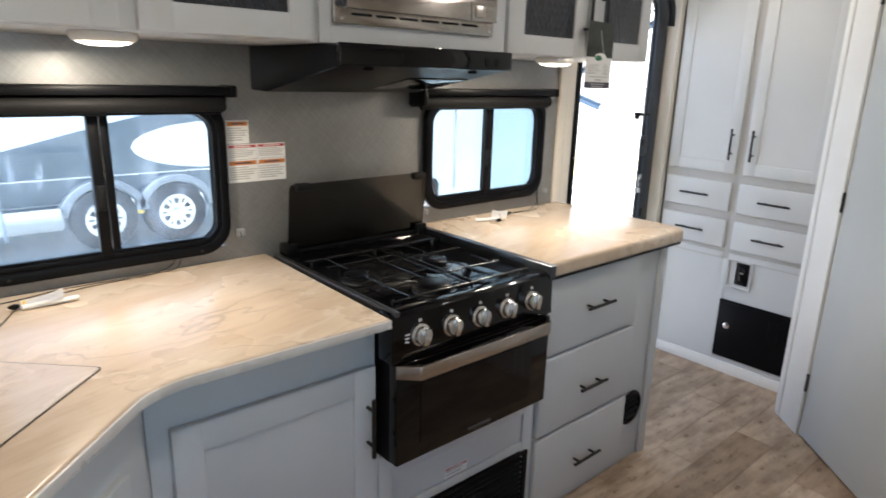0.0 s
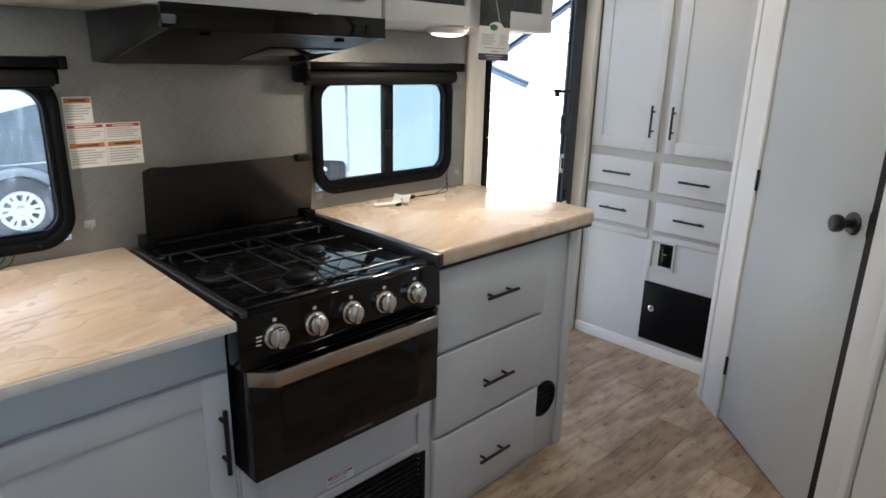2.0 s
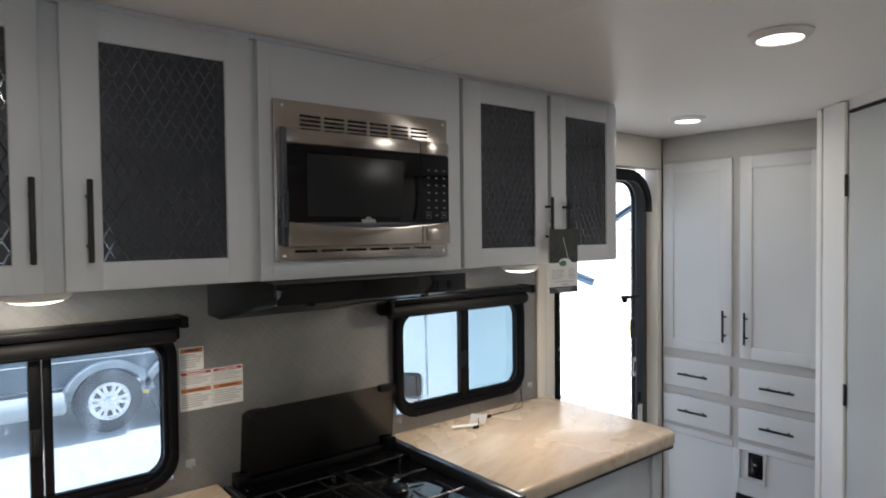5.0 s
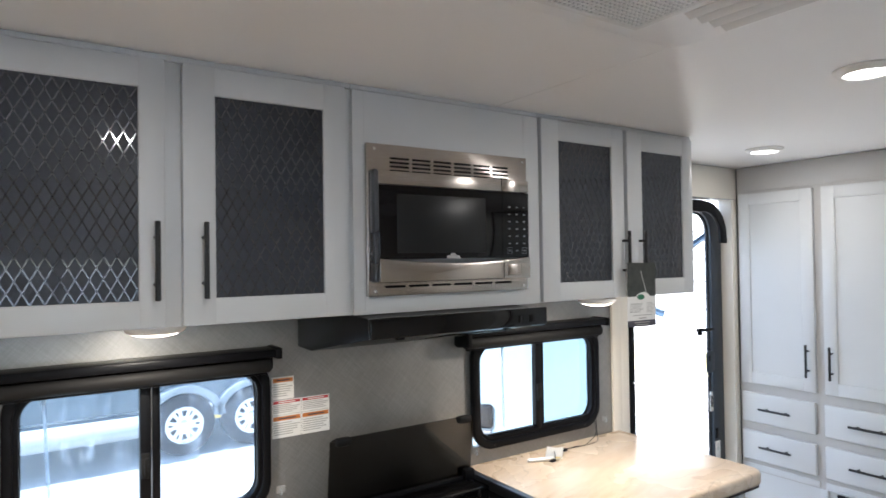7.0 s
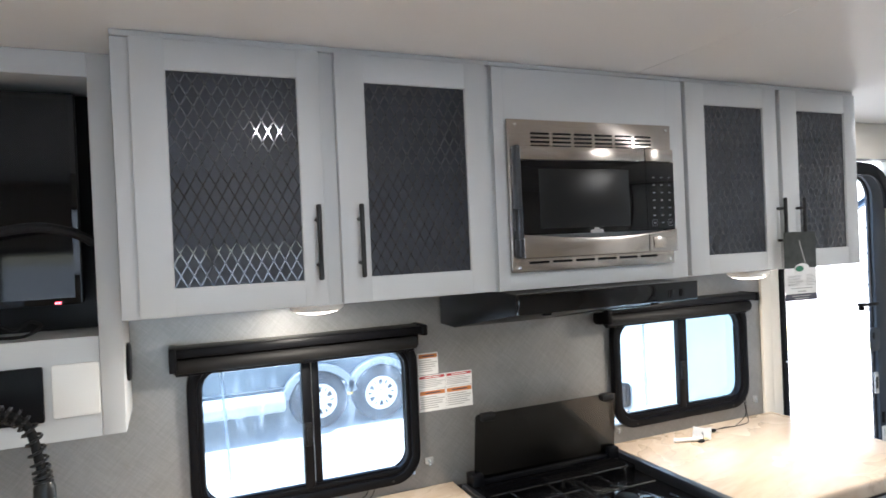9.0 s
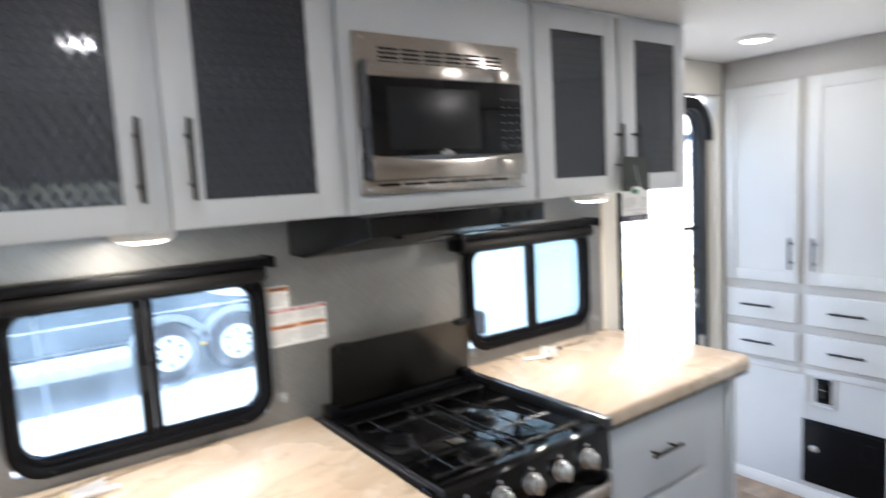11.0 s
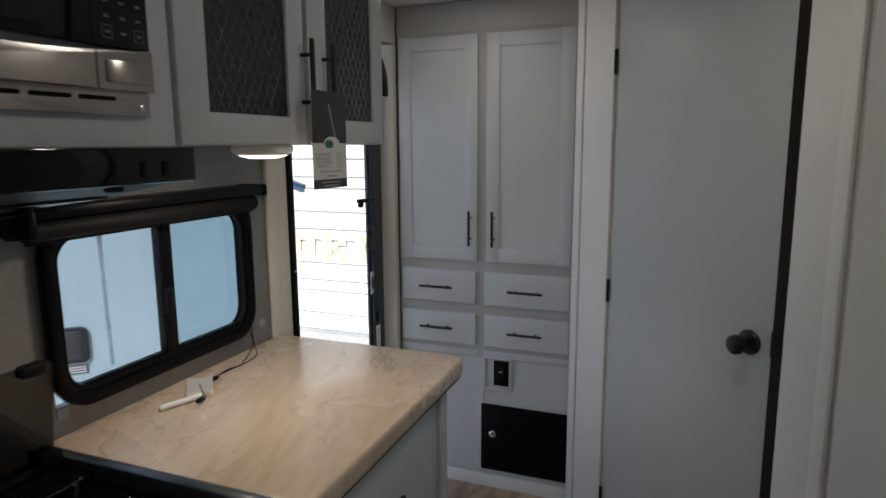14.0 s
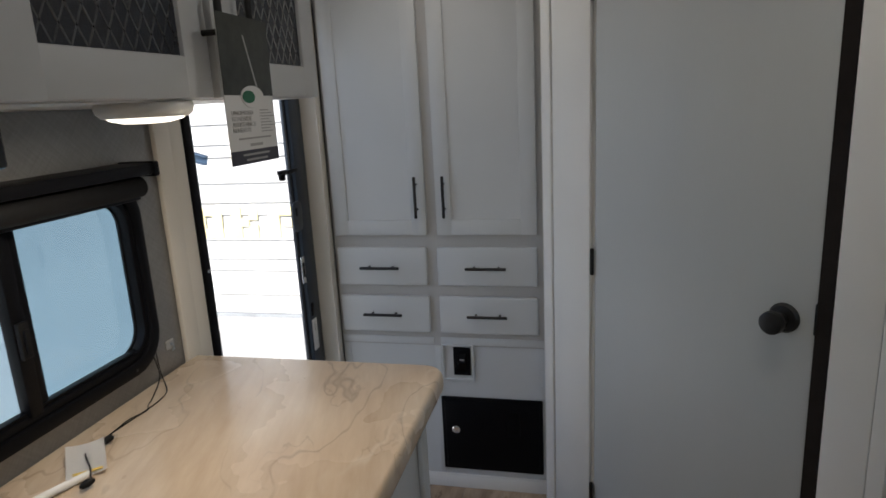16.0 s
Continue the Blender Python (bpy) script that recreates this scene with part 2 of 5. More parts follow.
def wallcover():
    """Grey vinyl with a fine cross-hatched, satin metallic weave and cloudy patches."""
    m, t, p = nodes("crosshatch_wallcover")
    a = noise_tex(t, 17, 5.0, (1, 1, 18), (0, 42, 0), 0.65)
    b = noise_tex(t, 17, 5.0, (1, 1, 18), (0, -48, 0), 0.65)
    c = noise_tex(t, 5.0, 4.0)
    g = noise_tex(t, 400, 2.0)
    hatch = mix(t, 0.5, a.outputs["Fac"], b.outputs["Fac"])
    both = mix(t, 0.35, hatch, c.outputs["Fac"])
    r = ramp(t, both, [(0.34, (0.205, 0.203, 0.203)), (0.5, (0.255, 0.251, 0.248)), (0.66, (0.315, 0.31, 0.305))])
    t.links.new(r.outputs["Color"], p.inputs["Base Color"])
    p.inputs["Metallic"].default_value = 0.5
    rr = ramp(t, hatch, [(0.35, (0.44,) * 3), (0.65, (0.28,) * 3)])
    t.links.new(rr.outputs["Color"], p.inputs["Roughness"])
    bump(t, p, mix(t, 0.3, hatch, g.outputs["Fac"]), 0.32, 0.0012)
    return m


WALLCOVER = wallcover()


def laminate():
    """Cream marble-look worktop: warm clouds and fine streaks, thin broken brown veins and a few pale ones."""
    m, t, p = nodes("marble_laminate")
    turn = (0, 0, 16)

    def gate(scale, lo, hi):
        return ramp(t, noise_tex(t, scale, 3.0).outputs["Fac"], [(lo, (0, 0, 0)), (hi, (1, 1, 1))]).outputs["Color"]

    def veins(scale, level, width, detail=3.0):
        """Thin lines where a stretched noise crosses a level."""
        n = noise_tex(t, scale, detail, (1, 2.3, 1), turn, 0.5).outputs["Fac"]
        return ramp(t, n, [(level - width, (0, 0, 0)), (level, (1, 1, 1)), (level + width, (0, 0, 0))]).outputs["Color"]
    cloud = noise_tex(t, 2.0, 5.0, (1, 2.6, 1), turn, 0.55)
    base = ramp(t, cloud.outputs["Fac"], [(0.28, (0.485, 0.370, 0.264)), (0.52, (0.565, 0.450, 0.336)), (0.74, (0.64, 0.55, 0.445))]).outputs["Color"]
    streak = ramp(t, noise_tex(t, 7.0, 5.0, (1, 6.5, 1), turn, 0.6).outputs["Fac"], [(0.32, (0.91, 0.89, 0.87)), (0.68, (1.05, 1.06, 1.07))]).outputs["Color"]
    base = mix(t, 1.0, base, streak, "MULTIPLY")
    main = mix(t, 1.0, veins(2.1, 0.52, 0.008), gate(4.0, 0.44, 0.58), "MULTIPLY")
    col = mix(t, mix(t, 0.50, (0, 0, 0), main), base, (0.20, 0.145, 0.10))
    fine = mix(t, 1.0, veins(3.7, 0.46, 0.009, 4.0), gate(6.0, 0.47, 0.60), "MULTIPLY")
    col = mix(t, mix(t, 0.42, (0, 0, 0), fine), col, (0.27, 0.19, 0.125))
    pale = mix(t, 1.0, veins(1.7, 0.44, 0.014), gate(3.0, 0.46, 0.62), "MULTIPLY")
    col = mix(t, mix(t, 0.45, (0, 0, 0), pale), col, (0.72, 0.65, 0.56))
    t.links.new(col, p.inputs["Base Color"])
    gloss = ramp(t, noise_tex(t, 3.5, 4.0).outputs["Fac"], [(0.3, (0.22,) * 3), (0.7, (0.31,) * 3)])
    t.links.new(gloss.outputs["Color"], p.inputs["Roughness"])
    p.inputs["Specular IOR Level"].default_value = 0.34
    bump(t, p, noise_tex(t, 180, 3.0).outputs["Fac"], 0.05, 0.001)
    return m


LAMINATE = laminate()
# worktop edge paler than LAMINATE: daylight on it put into the colour
LAMINATE_EDGE = surf("laminate_edge_lit", (0.58, 0.55, 0.515), 0.28, var=0.08, scale=9, fine=40, relief=0.03)


def plank_wood():
    m, t, p = nodes("wood_look_vinyl")
    info = t.nodes.new("ShaderNodeObjectInfo")
    g = noise_tex(t, 4, 7.0, (1.0, 6, 1), rough=0.62)
    blotch = noise_tex(t, 5.0, 4.0, (1.0, 2.2, 1), rough=0.6)
    s = noise_tex(t, 15, 4.0, (1.0, 2.0, 1), rough=0.55)
    k = noise_tex(t, 120, 3.0, (0.3, 3, 1))
    tone = ramp(t, info.outputs["Random"], [(0.0, (0.30, 0.205, 0.130)), (0.5, (0.385, 0.275, 0.182)), (1.0, (0.46, 0.345, 0.245))]).outputs["Color"]
    grain = ramp(t, g.outputs["Fac"], [(0.30, (0.60, 0.56, 0.52)), (0.5, (0.95, 0.95, 0.95)), (0.7, (1.22, 1.22, 1.22))]).outputs["Color"]
    col = mix(t, 1.0, tone, grain, "MULTIPLY")
    patches = ramp(t, blotch.outputs["Fac"], [(0.34, (0.74, 0.70, 0.66)), (0.50, (1, 1, 1)), (0.66, (1.20, 1.22, 1.24))]).outputs["Color"]
    col = mix(t, 1.0, col, patches, "MULTIPLY")
    knots = ramp(t, s.outputs["Fac"], [(0.26, (0.26, 0.19, 0.14)), (0.34, (0.62, 0.54, 0.47)), (0.39, (1, 1, 1))]).outputs["Color"]
    col = mix(t, 0.9, col, mix(t, 1.0, col, knots, "MULTIPLY"))
    t.links.new(col, p.inputs["Base Color"])
    p.inputs["Roughness"].default_value = 0.38
    bump(t, p, mix(t, 0.5, g.outputs["Fac"], k.outputs["Fac"]), 0.18, 0.0015)
    return m


PLANK = plank_wood()


def glass(name, tint, rough=0.0):
    m, t, p = nodes(name)
    t.nodes.remove(p)
    tr = t.nodes.new("ShaderNodeBsdfTransparent")
    tr.inputs["Color"].default_value = (*tint, 1)
    gl = t.nodes.new("ShaderNodeBsdfGlossy")
    gl.inputs["Roughness"].default_value = 0.02 + rough
    fr = t.nodes.new("ShaderNodeLayerWeight")
    fr.inputs["Blend"].default_value = 0.5
    gloss = ramp(t, fr.outputs["Facing"], [(0.0, (0.03,) * 3), (0.6, (0.06,) * 3), (0.85, (0.22,) * 3), (1.0, (0.8,) * 3)]).outputs["Color"]
    mx = t.nodes.new("ShaderNodeMixShader")
    t.links.new(gloss, mx.inputs["Fac"])
    t.links.new(tr.outputs["BSDF"], mx.inputs[1])
    t.links.new(gl.outputs["BSDF"], mx.inputs[2])
    t.links.new(mx.outputs["Shader"], t.nodes["Material Output"].inputs["Surface"])
    return m


def dusty(m, amount, drips=0.0):
    """A film of dust on a pane, with dried drops and runs."""
    t = m.node_tree
    out = t.nodes["Material Output"]
    src = out.inputs["Surface"].links[0].from_socket
    tl = t.nodes.new("ShaderNodeBsdfTranslucent")
    tl.inputs["Color"].default_value = (0.78, 0.85, 0.92, 1)
    big = noise_tex(t, 7.0, 6.0, (1, 1, 0.6), rough=0.7)
    fac = ramp(t, big.outputs["Fac"], [(0.36, (amount * 0.3,) * 3), (0.66, (amount,) * 3)]).outputs["Color"]
    if drips:
        runs = noise_tex(t, 26.0, 5.0, (1, 1, 0.22), rough=0.75)
        spots = noise_tex(t, 11.0, 8.0, (1, 1, 1), rough=0.85)
        marks = mix(t, 1.0, ramp(t, runs.outputs["Fac"], [(0.50, (0, 0, 0)), (0.66, (drips,) * 3)]).outputs["Color"], ramp(t, spots.outputs["Fac"], [(0.46, (0.1,) * 3), (0.60, (1, 1, 1))]).outputs["Color"], "MULTIPLY")
        fac = mix(t, 1.0, fac, marks, "ADD")
    mx = t.nodes.new("ShaderNodeMixShader")
    t.links.new(fac, mx.inputs["Fac"])
    t.links.new(src, mx.inputs[1])
    t.links.new(tl.outputs["BSDF"], mx.inputs[2])
    t.links.new(mx.outputs["Shader"], out.inputs["Surface"])
    return m


CLEAR = dusty(glass("window_glass", (0.95, 0.98, 1.0)), 0.04)
DUSTY = dusty(glass("dusty_window_glass", (0.86, 0.94, 0.98)), 0.085, 0.24)
TINTED = dusty(glass("tinted_window_glass", (0.80, 0.88, 0.93)), 0.02)
SMOKED = glass("smoked_cover_glass", (0.40, 0.40, 0.395))
# wand: strong translucent film in place of its bright highlights, not dust
WAND = dusty(glass("clear_plastic", (0.78, 0.82, 0.86)), 0.7)


def glow(name, color, strength):
    m, t, p = nodes(name)
    p.inputs["Base Color"].default_value = (0.9, 0.88, 0.85, 1)
    p.inputs["Emission Color"].default_value = (*color, 1)
    p.inputs["Emission Strength"].default_value = strength
    return m


LENS_WARM = glow("lit_lens_warm", (1.0, 0.90, 0.76), 1.2)
LENS_COOL = glow("lit_lens", (1.0, 0.95, 0.88), 1.6)
RED_LED = glow("red_indicator", (1.0, 0.05, 0.08), 1.0)

# ---- the room's shell ----
FLOOR_Z, CEIL_Z, WALL_Y = 0.0, 2.09, 1.80


def wall_with_holes(x0, x1, y0, y1, z0, z1, holes):
    """A wall along x with rectangular openings (a0, a1, b0, b1), cut into blocks round them."""
    xs = sorted({x0, x1, *(v for h in holes for v in h[:2])})
    zs = sorted({z0, z1, *(v for h in holes for v in h[2:])})
    bms = []
    for xa, xb in zip(xs, xs[1:]):
        run = None
        for za, zb in zip(zs, zs[1:]):
            mx, mz = (xa + xb) / 2, (za + zb) / 2
            solid = not any(h[0] < mx < h[1] and h[2] < mz < h[3] for h in holes)
            if solid and run:
                run[1] = zb
            elif solid:
                run = [za, zb]
            if not solid and run:
                bms.append(box(xa, xb, y0, y1, *run))
                run = None
        if run:
            bms.append(box(xa, xb, y0, y1, *run))
    return join(*bms)


WIN_L, WIN_R = (0.16, 0.795, 0.945, 1.385), (1.515, 2.15, 0.975, 1.385)
ENTRY = (2.372, 3.138, 0.0, 1.932)


def inset(h, d):
    return (h[0] + d, h[1] - d, h[2] + d, h[3] - d)


kitchen_wall = wall_with_holes(-1.6, 3.30, WALL_Y, WALL_Y + 0.018, -0.02, 2.11, [inset(WIN_L, 0.012), inset(WIN_R, 0.012), ENTRY])
solo("wall_core", wall_with_holes(-1.6, 3.30, WALL_Y + 0.0185, WALL_Y + 0.06, -0.02, 2.11, [inset(WIN_L, -0.07), inset(WIN_R, -0.07), ENTRY]), CREAM, "pale insulated core of the kitchen wall", "wall", kind="structure", smooth=False)
solo("wall_kitchen", kitchen_wall, WALLCOVER, "grey cross-hatched vinyl wall behind the kitchen counter", "wall", kind="structure", smooth=False)
solo("wall_rear", wall_with_holes(-1.6, 3.30, -1.01, -0.95, -0.02, 2.11, [(-0.75, 1.05, 0.95, 1.70)]), CREAM, "plain cream wall panel with a window", "wall", kind="structure", smooth=False)
# out of view: white to bounce light at the open door, tall to shade it
solo("wall_outer_skin", wall_with_holes(-1.66, 4.60, WALL_Y + 0.062, WALL_Y + 0.070, -0.30, 2.55, [inset(WIN_L, -0.075), inset(WIN_R, -0.075), (2.350, 3.142, -0.02, 1.936)]), WHITE, "unseen white outer skin of the vehicle wall, added to shape the light", "wall", kind="structure", smooth=False)
rear_window = thing("window_3", (0.15, -0.98, 0.95), "wide dinette window in the rear wall", "window", kind="structure")
part("window_frame", ring(round_rect(-0.77, 1.07, 0.93, 1.72, 0.06), round_rect(-0.73, 1.03, 0.97, 1.68, 0.04), -0.965, -0.935, bev=0.004), BLACK, rear_window)
part("mullion", box(0.33, 0.37, -0.985, -0.955, 0.97, 1.68, 0.003), BLACK, rear_window)
for xa, xb in ((-0.74, 0.34), (0.36, 1.04)):
    part("pane", box(xa, xb, -0.975, -0.972, 0.96, 1.69), CLEAR, rear_window, smooth=False).visible_shadow = False
solo("wall_front", box(-1.66, -1.6, -1.01, 1.86, -0.02, 2.11), CREAM, "plain cream end wall panel", "wall", kind="structure", smooth=False)
solo("wall_pantry", box(3.24, 3.30, -0.95, 1.80, -0.02, 2.09), CREAM, "cream wall behind the pantry cabinet", "wall", kind="structure", smooth=False)
solo("ceiling", box(-1.66, 3.30, -1.01, 1.86, CEIL_Z + 0.02, CEIL_Z + 0.07), CEIL, "off-white textured vinyl ceiling", "ceiling", kind="structure", smooth=False)
solo("ceiling_panel", join(box(-1.6, 1.3315, -0.95, 1.80, CEIL_Z, CEIL_Z + 0.018, 0.0015, 1), box(1.3325, 3.24, -0.95, 1.80, CEIL_Z, CEIL_Z + 0.018, 0.0015, 1)), CEIL, "off-white satin vinyl ceiling panel", "ceiling", kind="structure", smooth=False)

# bathroom corner: an angled wall with a door in it
HINGE = Vector((2.848, 0.846, 0))
ANG = Matrix.Translation(HINGE) @ Matrix.Rotation(radians(226.5), 4, "Z")
DOOR_W, DOOR_H = 0.628, 2.035


def angled(bm):
    return moved(bm, ANG)


# local frame: x from hinge to latch, y towards the room is negative
solo("wall_bathroom_angled", angled(join(box(-0.195, -0.0, 0.01, 0.06, 0, 2.088), box(0.0, 0.662, 0.01, 0.06, 2.05, 2.088), box(0.662, 0.79, 0.01, 0.06, 0, 2.088))), WHITE, "white painted wall round the angled bathroom door", "wall", kind="structure", smooth=False)
solo("wall_bathroom_side", box(2.292, 2.342, -0.95, 0.262, 0, 2.088), WHITE, "white bathroom wall panel", "wall", kind="structure", smooth=False)
solo("wall_bathroom_return", box(2.992, 3.24, 0.93, 0.998, 0, 2.088), WHITE, "narrow white wall beside the pantry", "wall", kind="structure", smooth=False)
solo("trim_door_casing", angled(box(-0.158, -0.008, -0.004, 0.008, 0, 2.086, 0.003)), WHITE, "flat white door casing", "trim", kind="structure")
solo("trim_corner_strip", angled(box(-0.199, -0.162, -0.008, 0.008, 0, 2.086, 0.004)), WHITE, "white corner moulding strip", "trim", kind="structure")
solo("trim_latch_casing", angled(box(0.664, 0.756, -0.006, 0.008, 0, 2.086, 0.003)), WHITE, "flat white casing on the latch side", "trim", kind="structure")
solo("trim_latch_corner", angled(box(0.758, 0.791, -0.011, 0.008, 0, 2.086, 0.004)), WHITE, "white corner moulding strip", "trim", kind="structure")

bath_door = thing("door_1", tuple(HINGE), "closed flat pale grey bathroom door with a black knob", "door", kind="structure")
part("door_leaf", angled(box(0.006, DOOR_W, 0.004, 0.034, 0.012, DOOR_H, 0.002)), DOOR_GREY, bath_door)
part("door_stop", angled(join(box(DOOR_W + 0.002, DOOR_W + 0.032, 0.0, 0.05, 0, 2.05), box(0, DOOR_W + 0.03, 0.006, 0.05, DOOR_H + 0.004, 2.05))), DARK_WOOD, bath_door, "dark brown door stop edge", smooth=False)
KX = 0.562
knob = part("door_knob", angled(join(lathe([(0.034, 0), (0.034, 0.004), (0.029, 0.010), (0.014, 0.013), (0.0125, 0.030), (0.016, 0.034), (0.024, 0.040), (0.0265, 0.050), (0.025, 0.060), (0.019, 0.064), (0.006, 0.064)], (KX, 0.004, 0.997), (0, -1, 0)))), BLACK_METAL, bath_door, "round matt black door knob")
part("latch_plate", angled(box(DOOR_W - 0.001, DOOR_W + 0.004, -0.002, 0.02, 0.975, 1.045, 0.001)), BLACK_METAL, bath_door)
for hz in (0.25, 1.02, 1.78):
    part("hinge", angled(rod((0.0, -0.002, hz - 0.04), (0.0, -0.002, hz + 0.04), 0.006)), BLACK_METAL, bath_door, "small black hinge")

# ---- windows ----
def window(h, name, label, pane_a, pane_b):
    x0, x1, z0, z1 = h
    y = WALL_Y
    w = thing(name, (x0, y, z0), label, "window", kind="structure")
    a0, a1, b0, b1 = x0 + 0.036, x1 - 0.038, z0 + 0.043, z1 - 0.048
    fr = join(ring(round_rect(x0, x1, z0, z1, 0.085), round_rect(x0 + 0.024, x1 - 0.026, z0 + 0.028, z1 - 0.032, 0.066), y - 0.028, y - 0.0005, bev=0.006),
              ring(round_rect(x0 + 0.022, x1 - 0.024, z0 + 0.026, z1 - 0.030, 0.068), round_rect(a0, a1, b0, b1, 0.052), y - 0.020, y + 0.010, bev=0.003))
    part("window_frame", fr, BLACK, w, "rounded black plastic frame")
    part("gasket", ring(round_rect(a0 - 0.004, a1 + 0.004, b0 - 0.004, b1 + 0.004, 0.055), round_rect(a0 + 0.003, a1 - 0.003, b0 + 0.003, b1 - 0.003, 0.049), y + 0.001, y + 0.0035), RUBBER, w, "rubber glazing seal")
    xm = (x0 + x1) / 2
    part("mullion", box(xm - 0.024, xm + 0.003, y - 0.024, y + 0.0005, b0 - 0.004, b1 + 0.004, 0.003), BLACK, w)
    part("sash_stile", box(xm + 0.007, xm + 0.027, y - 0.012, y + 0.012, b0 - 0.004, b1 + 0.004, 0.003), BLACK, w, "black edge of the sliding sash")
    part("latch", join(box(xm - 0.022, xm - 0.001, y - 0.033, y - 0.0235, (z0 + z1) / 2 - 0.062, (z0 + z1) / 2 + 0.002, 0.003), box(xm - 0.016, xm - 0.007, y - 0.039, y - 0.032, (z0 + z1) / 2 - 0.052, (z0 + z1) / 2 - 0.010, 0.002)), RUBBER, w, "black sliding latch")
    # chrome strip in the shape of the glint beside the sash
    part("track_glint", box(xm + 0.0036, xm + 0.0064, y - 0.010, y - 0.006, (z0 + z1) / 2 + 0.01, b1 - 0.006), CHROME, w, "glint along the sliding sash, set in as a chrome strip", smooth=False)
    a = part("pane", box(a0 - 0.006, xm - 0.004, y + 0.004, y + 0.007, b0 - 0.006, b1 + 0.006), pane_a, w, smooth=False)
    b = part("pane", box(xm + 0.012, a1 + 0.006, y + 0.0125, y + 0.0155, b0 - 0.006, b1 + 0.006), pane_b, w, smooth=False)
    a.visible_shadow = b.visible_shadow = False
    part("lower_track", box(a0 + 0.01, a1 - 0.01, y - 0.016, y + 0.0005, b0 + 0.0005, b0 + 0.006, 0.0015), BLACK, w)
    for sx in (x0 + 0.09, x1 - 0.09):
        part("screw", lathe([(0.004, 0), (0.0035, 0.0015), (0.001, 0.002)], (sx, y - 0.027, z0 + 0.014), (0, -1, 0), 10), BLACK_METAL, w)
    return w


window(WIN_L, "window_1", "sliding window with a rounded black frame and dusty panes", DUSTY, DUSTY)
window(WIN_R, "window_2", "sliding window with a rounded black frame, tinted pane", CLEAR, TINTED)


def roller_shade(x0, x1, z, wand):
    s = thing("roller_shade", (x0, WALL_Y, z), "rolled-up black shade cassette above the window", "window shade", "shades over the windows")
    y = WALL_Y
    part("cassette", join(box(x0, x1, y - 0.085, y - 0.002, z + 0.035, z + 0.058, 0.004), box(x0 + 0.004, x1 - 0.004, y - 0.030, y - 0.002, z - 0.005, z + 0.036, 0.002)), BLACK, s)
    part("end_cap", box(x0 - 0.004, x0 + 0.014, y - 0.088, y - 0.002, z + 0.0, z + 0.061, 0.004), BLACK, s)
    part("end_cap", box(x1 - 0.014, x1 + 0.004, y - 0.088, y - 0.002, z + 0.03, z + 0.061, 0.004), BLACK, s)
    part("rolled_fabric", rod((x0 + 0.006, y - 0.055, z + 0.012), (x1 - 0.022, y - 0.055, z + 0.012), 0.021, 20, 0.003), RUBBER, s, "rolled black shade fabric")
    part("hem_bar", box(x0 + 0.01, x1 - 0.03, y - 0.06, y - 0.048, z - 0.014, z - 0.004, 0.002), BLACK, s)
    w = part("wand", join(rod((wand, y - 0.050, z - 0.020), (wand + 0.012, y - 0.040, z - 0.30), 0.0042, 6), rod((wand, y - 0.050, z - 0.012), (wand, y - 0.050, z - 0.026), 0.006, 10)), WAND, s, "clear plastic tilt wand")
    part("wand_hook", rod((wand, y - 0.050, z + 0.0), (wand, y - 0.050, z - 0.014), 0.0035, 8), CHROME, s)
    return s


roller_shade(0.126, 0.805, 1.352, 0.245)
roller_shade(1.455, 2.145, 1.352, 1.625)

# ---- entry door opening ----
def arch_strip(x0, x1, z0, z1, r, w):
    """A flat upside-down U with rounded shoulders."""
    def side(d):
        q = r - d
        pts = [(x0 + d, z0)]
        for cx, a0 in ((x0 + r, 180), (x1 - r, 90)):
            for k in range(11):
                a = radians(a0 - 9 * k)
                pts.append((cx + q * math.cos(a), z1 - r + q * math.sin(a)))
        return pts + [(x1 - d, z0)]
    return prism(side(0.0) + side(w)[::-1], WALL_Y - 0.022, WALL_Y - 0.0088, "y", 0.003, 2)


entry = thing("door_2", (2.37, WALL_Y, 0), "open entry doorway with a dark metal frame", "door frame", kind="structure")
outer = round_rect(2.355, 3.136, -0.015, 1.930, (0.002, 0.002, 0.15, 0.15))
inner = round_rect(2.385, 3.046, 0.012, 1.868, (0.002, 0.002, 0.10, 0.10))
FYD = WALL_Y + 0.060
part("door_frame", ring(outer, inner, FYD - 0.008, FYD + 0.027, bev=0.003), JAMB_BLUE, entry)
part("arch_trim", arch_strip(2.388, 3.072, 1.715, 1.915, 0.17, 0.052), BLACK, entry, "black arched trim over the doorway")
part("near_jamb", box(2.358, 2.387, WALL_Y - 0.012, FYD - 0.009, 0.0, 1.90, 0.003), BLACK, entry, "black jamb lining")
part("seal", ring(round_rect(2.384, 3.048, 0.010, 1.870, (0.002, 0.002, 0.1, 0.1)), round_rect(2.392, 3.039, 0.02, 1.860, (0.002, 0.002, 0.095, 0.095)), FYD + 0.006, FYD + 0.014), RUBBER, entry, "black rubber seal")
part("strike_plate", box(3.012, 3.036, FYD - 0.012, FYD - 0.0085, 0.888, 0.985, 0.001), CHROME, entry, "bright strike plate")
part("strike_slot", box(3.019, 3.030, FYD - 0.0135, FYD - 0.0115, 0.910, 0.963), BLACK, entry)
part("screen_catch", prism(round_rect(2.985, 3.050, 1.080, 1.185, 0.020), FYD - 0.016, FYD - 0.0085, "y", 0.003), JAMB_BLUE, entry, "dark screen door catch")
part("catch_hole", box(3.000, 3.014, FYD - 0.018, FYD - 0.0155, 1.135, 1.165, 0.001), BLACK, entry)
